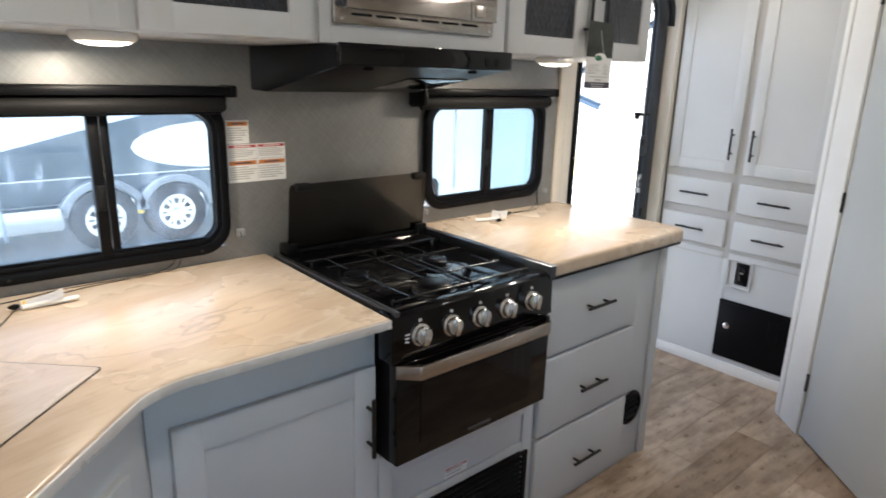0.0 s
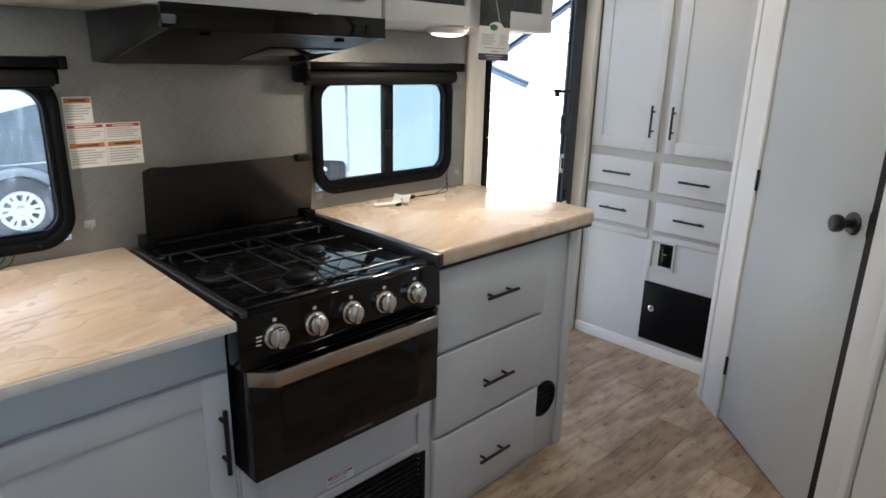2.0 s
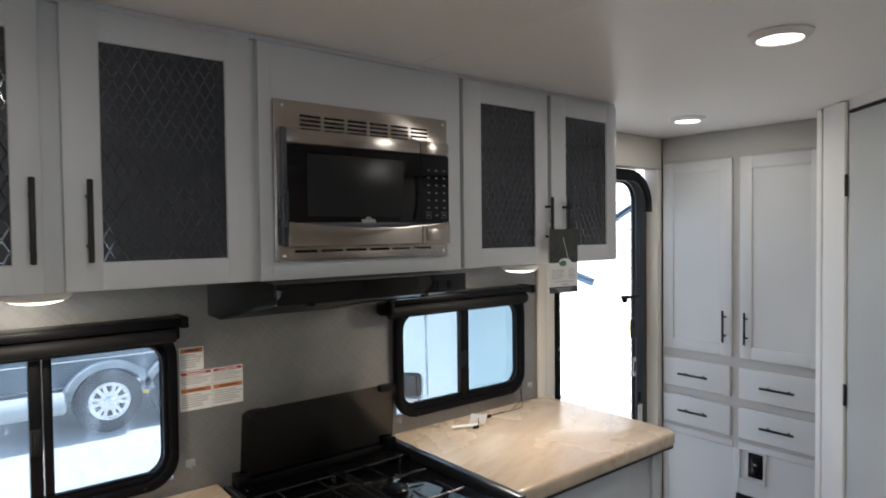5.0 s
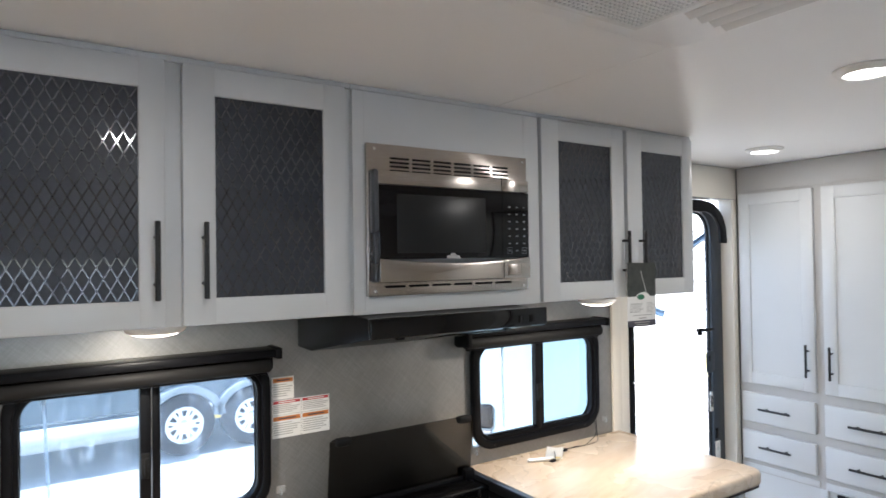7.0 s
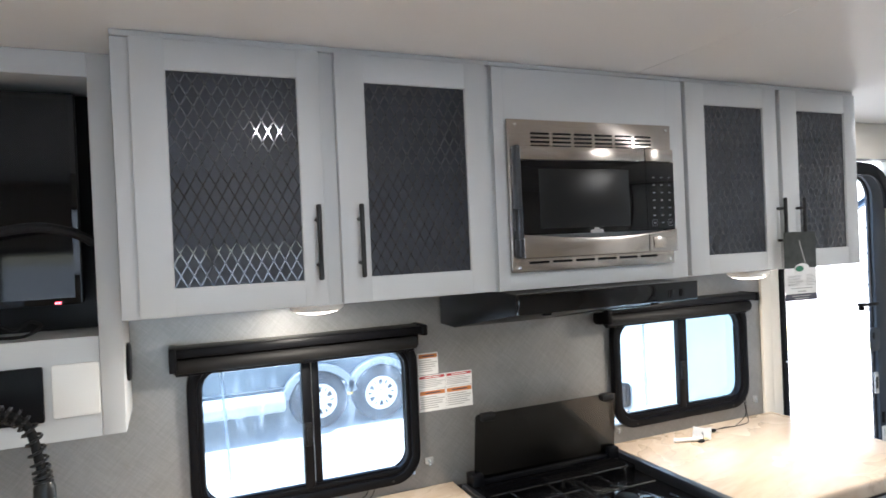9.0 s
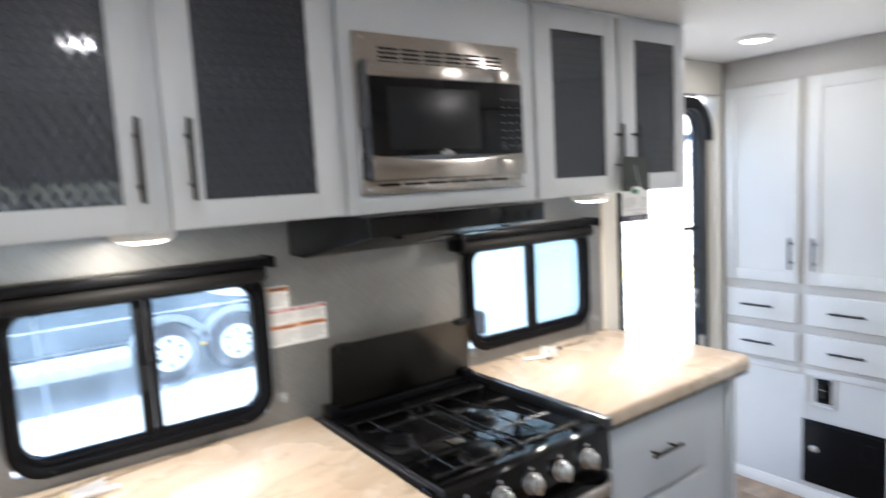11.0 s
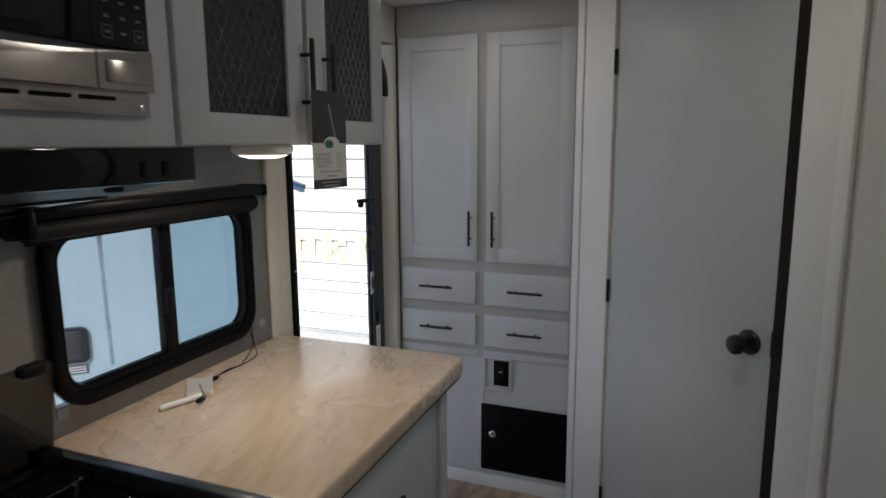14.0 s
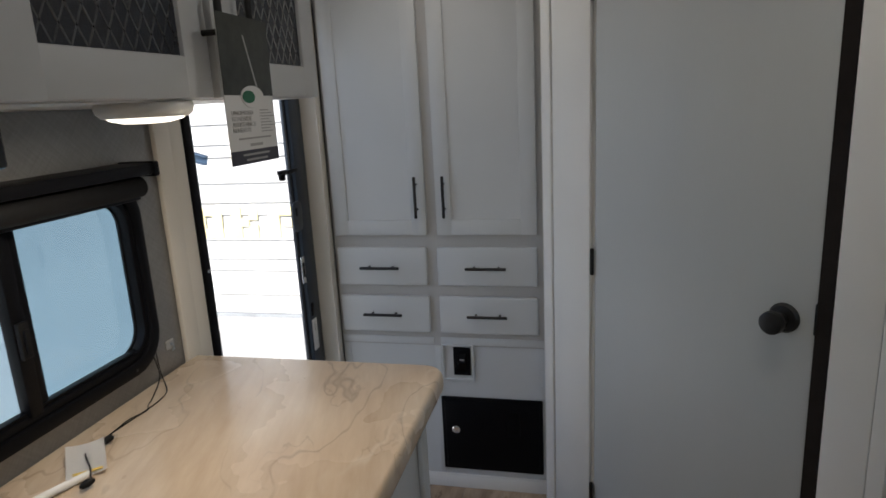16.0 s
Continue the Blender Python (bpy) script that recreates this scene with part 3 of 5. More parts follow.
part("arm_bracket", join(box(2.925, 3.055, FYD - 0.014, FYD - 0.0085, 1.284, 1.298, 0.002), rod((2.94, FYD - 0.010, 1.268), (2.94, FYD - 0.010, 1.290), 0.012), box(2.92, 2.965, FYD - 0.02, FYD - 0.002, 1.288, 1.302, 0.003)), BLACK, entry, "small black arm bracket")
part("frame_label", box(3.052, 3.090, FYD - 0.0105, FYD - 0.0085, 0.615, 0.735, 0.0005), PAPER, entry, "pale printed label on the frame")
part("label_mark", box(3.066, 3.072, FYD - 0.0112, FYD - 0.0104, 0.690, 0.722), GREY_PRINT, entry, smooth=False)
part("lower_catch", box(3.055, 3.075, FYD - 0.013, FYD - 0.0085, 0.750, 0.800, 0.002), BLACK, entry)
part("screw", rod((2.372, WALL_Y - 0.016, 1.115), (2.372, WALL_Y - 0.011, 1.115), 0.005), CHROME, entry)
solo("trim_entry_near", box(2.246, 2.300, WALL_Y - 0.014, WALL_Y - 0.001, 0.0, 2.088, 0.004), CREAM, "cream moulding beside the entry door", "trim", kind="structure")
solo("trim_entry_jamb", box(2.302, 2.353, WALL_Y - 0.008, WALL_Y - 0.001, 0.0, 2.088, 0.002), CREAM, "cream panel beside the entry door", "trim", kind="structure")
solo("trim_entry_reveal", box(3.1365, 3.1380, WALL_Y - 0.007, WALL_Y + 0.050, 0.0, 1.931), CREAM, "cream reveal of the entry doorway", "trim", kind="structure", smooth=False)
solo("trim_entry_head", box(2.355, 3.178, WALL_Y - 0.008, WALL_Y - 0.001, 1.934, 2.088, 0.002), CREAM, "cream panel over the entry door", "trim", kind="structure")
solo("trim_entry_far", box(3.1385, 3.178, WALL_Y - 0.008, WALL_Y - 0.001, 0.0, 1.932, 0.002), CREAM, "cream panel between entry door and pantry", "trim", kind="structure")

# ---- cabinet parts ----
def shaker(name, x0, x1, z0, z1, y, parent, recess=True, stile=0.055):
    """A framed front in the plane y (facing -y): four rails and a sunk panel as one leaf."""
    t = 0.019
    if not recess:
        return part(name, box(x0, x1, y, y + t, z0, z1, 0.006, 3), PAINT, parent)
    d = part(name, box(x0 + stile - 0.004, x1 - stile + 0.004, y + 0.009, y + t - 0.002, z0 + stile - 0.004, z1 - stile + 0.004), PAINT, parent, smooth=False)
    part("stile", box(x0, x0 + stile, y, y + t, z0, z1, 0.005), PAINT, d)
    part("stile", box(x1 - stile, x1, y, y + t, z0, z1, 0.005), PAINT, d)
    part("rail", box(x0 + stile - 0.003, x1 - stile + 0.003, y + 0.0006, y + t, z0 + 0.0006, z0 + stile, 0.003), PAINT, d)
    part("rail", box(x0 + stile - 0.003, x1 - stile + 0.003, y + 0.0006, y + t, z1 - stile - 0.006, z1 - 0.0006, 0.006), PAINT, d)
    return d


def bar_pull(a, b, out, parent, r=0.0055):
    """A black bar handle from a to b on two posts; out is the way into the room."""
    a, b, out = Vector(a), Vector(b), Vector(out)
    d = (b - a)
    bm = join(rod(a, b, r, 14), rod(a + d * 0.2, a + d * 0.2 - out * 0.03, r * 0.8, 10), rod(a + d * 0.8, a + d * 0.8 - out * 0.03, r * 0.8, 10))
    return part("handle", bm, BLACK_METAL, parent, "black bar handle")


# ---- upper cabinets ----
UP_Y, UP_Z0, UP_Z1 = 1.403, 1.520, 2.076
QUILT = surf("charcoal_panel", (0.027, 0.031, 0.039), 0.34, var=0.10, fine=260, relief=0.5, spec=0.35)
LATTICE = surf("charcoal_lattice", (0.045, 0.050, 0.060), 0.07, metal=0.35, var=0.05, relief=0.0, spec=1.0, coat=1.0)


def lattice(x0, x1, z0, z1, y, w=0.0015, cell=0.0242, tall=0.0455):
    """Raised diamond lines across a panel, cut off at its edges."""
    bms = []
    slope = tall / cell
    for sign in (1, -1):
        k = -40
        while k < 40:
            c = k * tall
            pts = []
            for x in (x0, x1):
                pts.append((x, z0 + c + sign * slope * (x - x0)))
            (xa, za), (xb, zb) = pts

            def clip(xa, za, xb, zb):
                if max(za, zb) <= z0 or min(za, zb) >= z1:
                    return None
                def at(z):
                    return xa + (xb - xa) * (z - za) / (zb - za)
                q = []
                for x, z in ((xa, za), (xb, zb)):
                    zz = min(max(z, z0), z1)
                    q.append((at(zz), zz))
                return q
            q = clip(xa, za, xb, zb)
            if q and abs(q[0][0] - q[1][0]) > 0.004:
                (xa, za), (xb, zb) = q
                n = Vector((-(zb - za), xb - xa)).normalized() * w
                bm = bmesh.new()
                lo = [bm.verts.new((xa + s * n.x, y, za + s * n.y)) for s in (-1, 1)] + [bm.verts.new((xb + s * n.x, y, zb + s * n.y)) for s in (1, -1)]
                hi = [bm.verts.new((xa + s * n.x * 0.8, y - 0.0006, za + s * n.y * 0.8)) for s in (-1, 1)] + [bm.verts.new((xb + s * n.x * 0.8, y - 0.0006, zb + s * n.y * 0.8)) for s in (1, -1)]
                bm.faces.new(hi)
                for i in range(4):
                    bm.faces.new((lo[i], lo[(i + 1) % 4], hi[(i + 1) % 4], hi[i]))
                bms.append(bm)
            k += 1
    return join(*bms)


def upper_door(cab, x0, x1, p0, p1, hx):
    y = UP_Y - 0.019
    z0, z1, q0, q1 = UP_Z0 + 0.002, UP_Z1 - 0.002, 1.578, 2.012
    d = part("door", box(p0 - 0.003, p1 + 0.003, y + 0.007, y + 0.012, q0 - 0.003, q1 + 0.003), QUILT, cab, "framed door with a charcoal diamond-embossed panel", smooth=False)
    part("stile", box(x0, p0, y, y + 0.019, z0, z1, 0.003), PAINT, d)
    part("stile", box(p1, x1, y, y + 0.019, z0, z1, 0.003), PAINT, d)
    part("rail", box(p0 - 0.003, p1 + 0.003, y + 0.0006, y + 0.019, z0 + 0.0005, q0, 0.003), PAINT, d)
    part("rail", box(p0 - 0.003, p1 + 0.003, y + 0.0006, y + 0.019, q1, z1 - 0.0005, 0.003), PAINT, d)
    part("lattice", lattice(p0, p1, q0, q1, y + 0.007), LATTICE, d, smooth=False)
    bar_pull((hx, y - 0.028, 1.578), (hx, y - 0.028, 1.739), (0, -1, 0), d)
    return d


def upper_case(x0, x1, label, category="cabinet", front=None):
    c = thing("upper_cabinet", (x0, WALL_Y, UP_Z0), label, category, "upper kitchen cabinets")
    part("body", join(box(x0, x1, UP_Y, WALL_Y - 0.001, UP_Z0, UP_Z1, 0.0015)), PAINT, c)
    part("top_moulding", box(x0, x1, UP_Y - 0.006, UP_Y + 0.02, UP_Z1 + 0.001, CEIL_Z - 0.001, 0.002), PAINT, c, "thin moulding at the ceiling")
    return c


cab_a = upper_case(0.045, 0.873, "pale grey wall cabinet with two charcoal-panelled doors")
upper_door(cab_a, 0.078, 0.449, 0.143, 0.399, 0.430)
upper_door(cab_a, 0.483, 0.855, 0.550, 0.798, 0.524)
cab_b = upper_case(0.874, 1.486, "pale grey wall cabinet holding the microwave")
for fx0, fx1, fz0, fz1, nm in ((0.876, 0.9065, UP_Z0, UP_Z1 - 0.002, "stile"), (1.4265, 1.484, UP_Z0, UP_Z1 - 0.002, "stile"), (0.9068, 1.4262, UP_Z0, 1.570, "rail"), (0.9068, 1.4262, 1.940, UP_Z1 - 0.002, "rail")):
    part(nm, box(fx0, fx1, UP_Y - 0.012, UP_Y - 0.0005, fz0, fz1), PAINT, cab_b, smooth=False)
cab_c = upper_case(1.487, 2.236, "pale grey wall cabinet with two charcoal-panelled doors")
upper_door(cab_c, 1.492, 1.857, 1.563, 1.798, 1.846)
upper_door(cab_c, 1.874, 2.227, 1.948, 2.170, 1.930)

# ---- microwave ----
mw = thing("microwave", (1.18, 1.39, 1.563), "built-in stainless steel microwave with black glass door", "microwave")
MY = UP_Y - 0.014
X0, X1, Z0, Z1 = 0.907, 1.426, 1.564, 1.945
part("trim_frame", ring([(X0, Z0), (X1, Z0), (X1, Z1), (X0, Z1)], [(X0 + 0.03, Z0 + 0.036), (X1 - 0.012, Z0 + 0.036), (X1 - 0.012, Z1 - 0.10), (X0 + 0.03, Z1 - 0.10)], MY - 0.010, MY, bev=0.002), STEEL, mw, "brushed steel trim frame")
for gz, n, span in ((Z1 - 0.034, 7, 0.038),):
    for row in range(4):
        for i in range(6):
            gx = X0 + 0.066 + i * 0.0655
            part("vent_slot", prism(round_rect(gx, gx + 0.056, gz - row * 0.0105 - 0.003, gz - row * 0.0105 + 0.0022, 0.0022, 4), MY - 0.0106, MY - 0.004, "y"), BLACK, mw)
for i in range(6):
    gx = X0 + 0.048 + i * 0.070
    part("vent_slot", prism(round_rect(gx, gx + 0.060, Z0 + 0.020, Z0 + 0.026, 0.003, 4), MY - 0.0106, MY - 0.004, "y"), BLACK, mw)
for sx in (X0 + 0.022, X1 - 0.016):
    for sz in (Z0 + 0.012, Z1 - 0.014):
        part("screw", lathe([(0.005, 0), (0.0045, 0.002), (0.002, 0.003)], (sx, MY - 0.009, sz), (0, -1, 0), 12), CHROME, mw)
door_top, door_bot = Z1 - 0.068, Z0 + 0.034
DF = MY - 0.024
door = part("door", box(X0 + 0.026, X1 - 0.005, DF, MY - 0.002, door_bot + 0.058, door_top - 0.036, 0.003), OVEN_GLASS, mw, "black glass door")
part("top_band", box(X0 + 0.026, 1.3222, DF + 0.001, MY - 0.002, door_top - 0.034, door_top, 0.002), STEEL, door, "brushed steel band")
part("top_band", box(1.3238, X1 - 0.005, DF + 0.001, MY - 0.002, door_top - 0.034, door_top, 0.002), STEEL, door, "brushed steel band")
part("window_mesh", box(0.984, 1.264, DF - 0.0006, DF + 0.002, 1.671, 1.820, 0.0005), surf("microwave_window", (0.013, 0.014, 0.015), 0.30, var=0.1, fine=500, relief=0.1, spec=0.25), door, "grey see-through mesh")
part("panel_joint", box(1.3225, 1.3235, DF - 0.0004, DF + 0.002, door_bot + 0.060, door_top - 0.038), BLACK, door, smooth=False)
hb = []
for i in range(13):
    u = i / 12
    hb.append((X0 + 0.026 + u * (X1 - X0 - 0.031), door_bot + 0.060 - 0.014 * math.sin(math.pi * u)))
part("lower_band", prism([(X0 + 0.026, door_bot)] + [(X1 - 0.005, door_bot)] + hb[::-1], DF - 0.004, MY - 0.002, "y", 0.002), STEEL, door, "curved brushed steel band")
part("band_gap", box(1.3225, 1.3238, DF - 0.0046, DF - 0.003, door_bot + 0.001, door_bot + 0.052), BLACK, door, smooth=False)
part("release_button", box(X1 - 0.088, X1 - 0.014, DF - 0.0062, DF - 0.0035, door_bot + 0.010, door_bot + 0.040, 0.001), STEEL, door)
part("side_rail", prism(round_rect(X0 + 0.008, X0 + 0.022, door_bot + 0.002, door_top, 0.006), DF - 0.010, MY - 0.0105, "y", 0.004), SIDE_STEEL, door, "dark steel door edge rail")
for r in range(7):
    for c in range(3):
        kx, kz = 1.347 + c * 0.027, door_bot + 0.078 + r * 0.0205
        if r == 0 and c != 1:
            part("key", ring(round_rect(kx - 0.008, kx + 0.009, kz - 0.009, kz + 0.009, 0.002, 3), round_rect(kx - 0.007, kx + 0.008, kz - 0.008, kz + 0.008, 0.002, 3), DF - 0.0006, DF - 0.0001), KEY_PRINT, door)
        part("key", box(kx - 0.003, kx + 0.005, DF - 0.0006, DF - 0.0001, kz - 0.002, kz + 0.002), KEY_PRINT, door, smooth=False)
part("badge", prism(round_rect(X0 + 0.226, X0 + 0.268, door_bot + 0.058, door_bot + 0.066, 0.004), DF - 0.0012, DF - 0.0001, "y"), GREY_PRINT, door, "small grey badge")
part("badge_peak", prism([(X0 + 0.236, door_bot + 0.0665), (X0 + 0.258, door_bot + 0.0665), (X0 + 0.251, door_bot + 0.073), (X0 + 0.247, door_bot + 0.0705), (X0 + 0.242, door_bot + 0.0725)], DF - 0.0012, DF - 0.0001, "y"), GREY_PRINT, door)

# ---- range hood ----
hood = thing("range_hood", (1.16, WALL_Y, 1.40), "black under-cabinet range hood", "range hood")
HX0, HX1 = 0.885, 1.408
part("shell", prism([(1.305, 1.470), (1.30, 1.512), (1.40, 1.518), (1.797, 1.518), (1.797, 1.400), (1.70, 1.398)], HX0, HX1, "x", 0.004), BLACK, hood)
part("front_strip", box(HX0 - 0.018, HX1 + 0.006, 1.288, 1.303, 1.470, 1.5185, 0.003), GLOSS_BLACK, hood, "glossy black control strip")
part("switch", box(1.312, 1.332, 1.2865, 1.290, 1.480, 1.500, 0.001), GLOSS_BLACK, hood)
part("switch", box(1.350, 1.370, 1.2865, 1.290, 1.480, 1.500, 0.001), GLOSS_BLACK, hood)
part("light_lens", moved(box(-0.15, 0.06, -0.09, 0.09, -0.004, 0.002, 0.001), Matrix.Translation((1.33, 1.53, 1.430)) @ Matrix.Rotation(radians(-9.6), 4, "X")), GLOSS_BLACK, hood, "glossy light lens")
for bx_ in (0.965, 1.30):
    part("clip", box(bx_ - 0.010, bx_ + 0.010, 1.318, 1.332, 1.460, 1.468, 0.001), BLACK, hood)


# ---- lamps ----
def puck(x, y):
    p = thing("puck_light", (x, y, UP_Z0), "round white under-cabinet puck light, lit", "light", "puck lights under the cabinets")
    part("housing", lathe([(0.062, 0), (0.064, -0.005), (0.062, -0.013), (0.055, -0.019), (0.054, -0.017)], (x, y, UP_Z0 - 0.0005), (0, 0, 1)), WHITE, p)
    part("lens", lathe([(0.0535, -0.0165), (0.047, -0.0225), (0.029, -0.0270), (0.001, -0.0280)], (x, y, UP_Z0), (0, 0, 1)), LENS_WARM, p, "glowing warm lens")


for cx, cy in PUCKS:
    puck(cx, cy)


def can(x, y):
    p = thing("ceiling_light", (x, y, CEIL_Z), "round white recessed ceiling light, lit", "light", "ceiling lights")
    part("rim", lathe([(0.072, -0.0005), (0.072, -0.004), (0.062, -0.013), (0.052, -0.015), (0.050, -0.012)], (x, y, CEIL_Z), (0, 0, 1)), WHITE, p)
    part("lens", lathe([(0.0495, -0.012), (0.03, -0.0165), (0.001, -0.0175)], (x, y, CEIL_Z), (0, 0, 1)), LENS_COOL, p, "glowing lens")


# a housing for each lamp, the added unseen one too
for cx, cy, watts in CANS:
    can(cx, cy)

# ---- base cabinets ----
BY = 1.216  # face of the frames
FY = BY - 0.019
TOP = 0.881


def base_case(x0, x1, label, z1=TOP, extra=()):
    c = thing("base_cabinet", ((x0 + x1) / 2, BY, 0), label, "cabinet", "kitchen base cabinets")
    part("body", join(box(x0, x1, BY, WALL_Y - 0.002, 0.001, z1, 0.001), *extra), PAINT, c)
    return c


left = base_case(0.375, 0.906, "pale grey base cabinet with one framed door", 0.8895)
d = shaker("door", 0.415, 0.898, 0.06, 0.772, FY, left, stile=0.062)
bar_pull((0.872, FY - 0.028, 0.540), (0.872, FY - 0.028, 0.700), (0, -1, 0), d)

mid = base_case(0.907, 1.512, "pale grey cabinet under the oven with a black furnace grille", 0.510)
for fx0, fx1, fz0, fz1, nm in ((0.912, 0.955, 0.01, 0.509, "stile"), (1.468, 1.511, 0.01, 0.509, "stile"), (0.9552, 1.4678, 0.302, 0.330, "rail"), (0.9552, 1.4678, 0.431, 0.509, "rail")):
    part(nm, box(fx0, fx1, BY - 0.009, BY - 0.0005, fz0, fz1, 0.002), PAINT, mid)
grille = part("grille", ring([(0.985, 0.045), (1.490, 0.045), (1.490, 0.299), (0.985, 0.299)], [(1.005, 0.062), (1.47, 0.062), (1.47, 0.288), (1.005, 0.288)], BY - 0.018, BY - 0.0095, bev=0.002), BLACK, mid, "black furnace grille frame")
for i in range(12):
    z = 0.068 + i * 0.0185
    part("slat", moved(box(1.004, 1.471, -0.007, 0.007, -0.0015, 0.0015), Matrix.Translation((0, BY - 0.011, z)) @ Matrix.Rotation(radians(35), 4, "X")), BLACK, grille, smooth=False)
part("backing", box(1.0, 1.475, BY - 0.0012, BY - 0.0006, 0.055, 0.295), BLACK, grille, smooth=False)

right = base_case(1.513, 2.222, "pale grey drawer cabinet with three drawers and a round vent")
for z0, z1, hz in ((0.604, 0.862, 0.738), (0.320, 0.592, 0.446), (0.042, 0.308, 0.163)):
    dr = shaker("drawer", 1.527, 2.040, z0, z1, FY, right, recess=False)
    bar_pull((1.712, FY - 0.028, hz), (1.858, FY - 0.028, hz), (0, -1, 0), dr)
part("end_stile", box(2.180, 2.224, BY - 0.012, BY - 0.0005, 0.002, TOP, 0.002), PAINT, right)
vent = part("vent", lathe([(0.070, 0), (0.070, 0.006), (0.062, 0.009), (0.055, 0.006), (0.054, 0.0), (0.01, -0.002)], (2.100, BY - 0.0004, 0.232), (0, -1, 0), 32), BLACK, right, "round black heat vent")
for i in range(4):
    z = 0.232 - 0.036 + i * 0.024
    half = math.sqrt(max(0.0001, 0.052 ** 2 - (z - 0.232) ** 2))
    part("louvre", moved(box(-half, half, -0.006, 0.006, -0.001, 0.001), Matrix.Translation((2.100, BY - 0.006, z)) @ Matrix.Rotation(radians(40), 4, "X")), BLACK, vent, smooth=False)

# corner sink base with its slanted front, and the other leg of the counter
corner = thing("base_cabinet", (0.1, 1.0, 0), "pale grey corner sink cabinet with a slanted front", "cabinet", "kitchen base cabinets")
part("body", prism([(0.374, BY + 0.002), (0.374, 1.798), (-1.0, 1.798), (-1.0, 0.50), (-0.298, 0.50), (0.360, 1.176)], 0.001, 0.8895, "z"), PAINT, corner, smooth=False)
SL = Matrix.Translation((0.360, 1.176, 0)) @ Matrix.Rotation(math.atan2(-0.676, -0.658), 4, "Z")
dd = part("door", moved(box(0.075, 0.80, -0.002, 0.017, 0.06, 0.772, 0.004), SL), PAINT, corner)
part("moulding", moved(join(box(0.14, 0.74, 0.0165, 0.021, 0.70, 0.712, 0.002), box(0.14, 0.152, 0.0165, 0.021, 0.12, 0.70, 0.002)), SL), PAINT, corner)
leg = thing("base_cabinet", (-0.6, -0.1, 0), "pale grey base cabinet along the short counter", "cabinet", "kitchen base cabinets")
part("body", box(-1.0, -0.30, -0.60, 0.498, 0.001, 0.8895, 0.001), PAINT, leg)

# ---- worktops ----
def top_edges(e):
    a, b = e.verts
    return a.co.z > 0.9 and b.co.z > 0.9 or abs(a.co.z - b.co.z) < 1e-4


def edge_band(path, depth=0.006):
    """A thin strip along the front of a worktop, for the paler daylit tone."""
    pts = [Vector((x, y)) for x, y in path]
    off = []
    for i, q in enumerate(pts):
        d = (pts[min(i + 1, len(pts) - 1)] - pts[max(i - 1, 0)]).normalized()
        off.append(q + Vector((d.y, -d.x)) * depth)
    return prism([tuple(q) for q in pts] + [tuple(q) for q in off[::-1]], 0.8915, 0.9125, "z", 0.0025, 2)


FRONT_L = [(-0.262, -0.62), (-0.262, 0.48), (0.328, 1.084), (0.350, 1.104), (0.378, 1.118), (0.41, 1.128), (0.44, 1.132), (0.893, 1.132)]
wl = thing("worktop", (0.3, 1.5, 0.8725), "cream marble-look laminate worktop over the corner cabinet", "countertop")
part("slab", prism([(0.893, 1.132), (0.905, 1.797), (-1.0, 1.797), (-1.0, -0.62)] + FRONT_L[:-1], 0.890, 0.915, "z", 0.006, 3, top_edges), LAMINATE, wl)
part("edge_band", edge_band(FRONT_L), LAMINATE_EDGE, wl, "front edge, daylight put into its paler colour")
ARC = [(2.288 - 0.05 + 0.05 * math.cos(radians(a)), 1.166 + 0.05 + 0.05 * math.sin(radians(a))) for a in range(-90, 1, 15)]
wr = thing("worktop", (1.9, 1.5, 0.882), "cream marble-look laminate worktop beside the range", "countertop")
part("slab", prism([(1.480, 1.166), (1.480, 1.797), (2.288, 1.797)] + ARC[::-1], 0.882, 0.930, "z", 0.013, 4, top_edges), LAMINATE, wr)
# shadow gap over the drawers, made as a dark strip
part("shadow_gap_strip", box(1.482, 2.262, 1.178, 1.196, 0.8715, 0.8815, 0.001), DARK_WOOD, wr, "dark strip standing in for the shadow gap under the front edge")
SINK = Matrix.Translation((0.325, 1.253, 0.9153)) @ Matrix.Rotation(radians(136), 4, "Z")
sink = thing("sink_cover", tuple(SINK.translation), "flush laminate sink cover in the corner worktop", "sink cover")
part("board", moved(prism(round_rect(0.002, 0.40, 0.002, 0.62, 0.01), 0.0002, 0.0022, "z", 0.0008, 1), SINK), LAMINATE, sink)
part("seam", moved(ring(round_rect(-0.001, 0.403, -0.001, 0.623, 0.012), round_rect(0.002, 0.40, 0.002, 0.62, 0.01), 0.0, 0.0012, "z"), SINK), DARK_WOOD, sink, "dark seam round the cover")

# ---- gas range ----
rg = thing("gas_range", (1.195, 1.4, 0.48), "black gas range with oven, steel knobs and raised glass lid", "stove")
RX0, RX1 = 0.910, 1.466
part("body", join(box(RX0 + 0.004, RX1 - 0.004, 1.165, 1.785, 0.512, 0.905, 0.002)), BLACK, rg)
part("side_trim", box(RX0 - 0.003, RX0 + 0.012, 1.135, 1.74, 0.900, 0.924, 0.003), SIDE_STEEL, rg, "dark steel side trim")
part("side_trim", box(RX1 - 0.012, RX1 + 0.013, 1.130, 1.74, 0.900, 0.938, 0.003), SIDE_STEEL, rg, "dark steel side trim")
part("cooktop", box(RX0 + 0.010, RX1 - 0.010, 1.150, 1.745, 0.893, 0.908, 0.004), GLOSS_BLACK, rg)
part("front_ledge", box(RX0 + 0.010, RX1 - 0.010, 1.150, 1.185, 0.906, 0.918, 0.004), GLOSS_BLACK, rg)
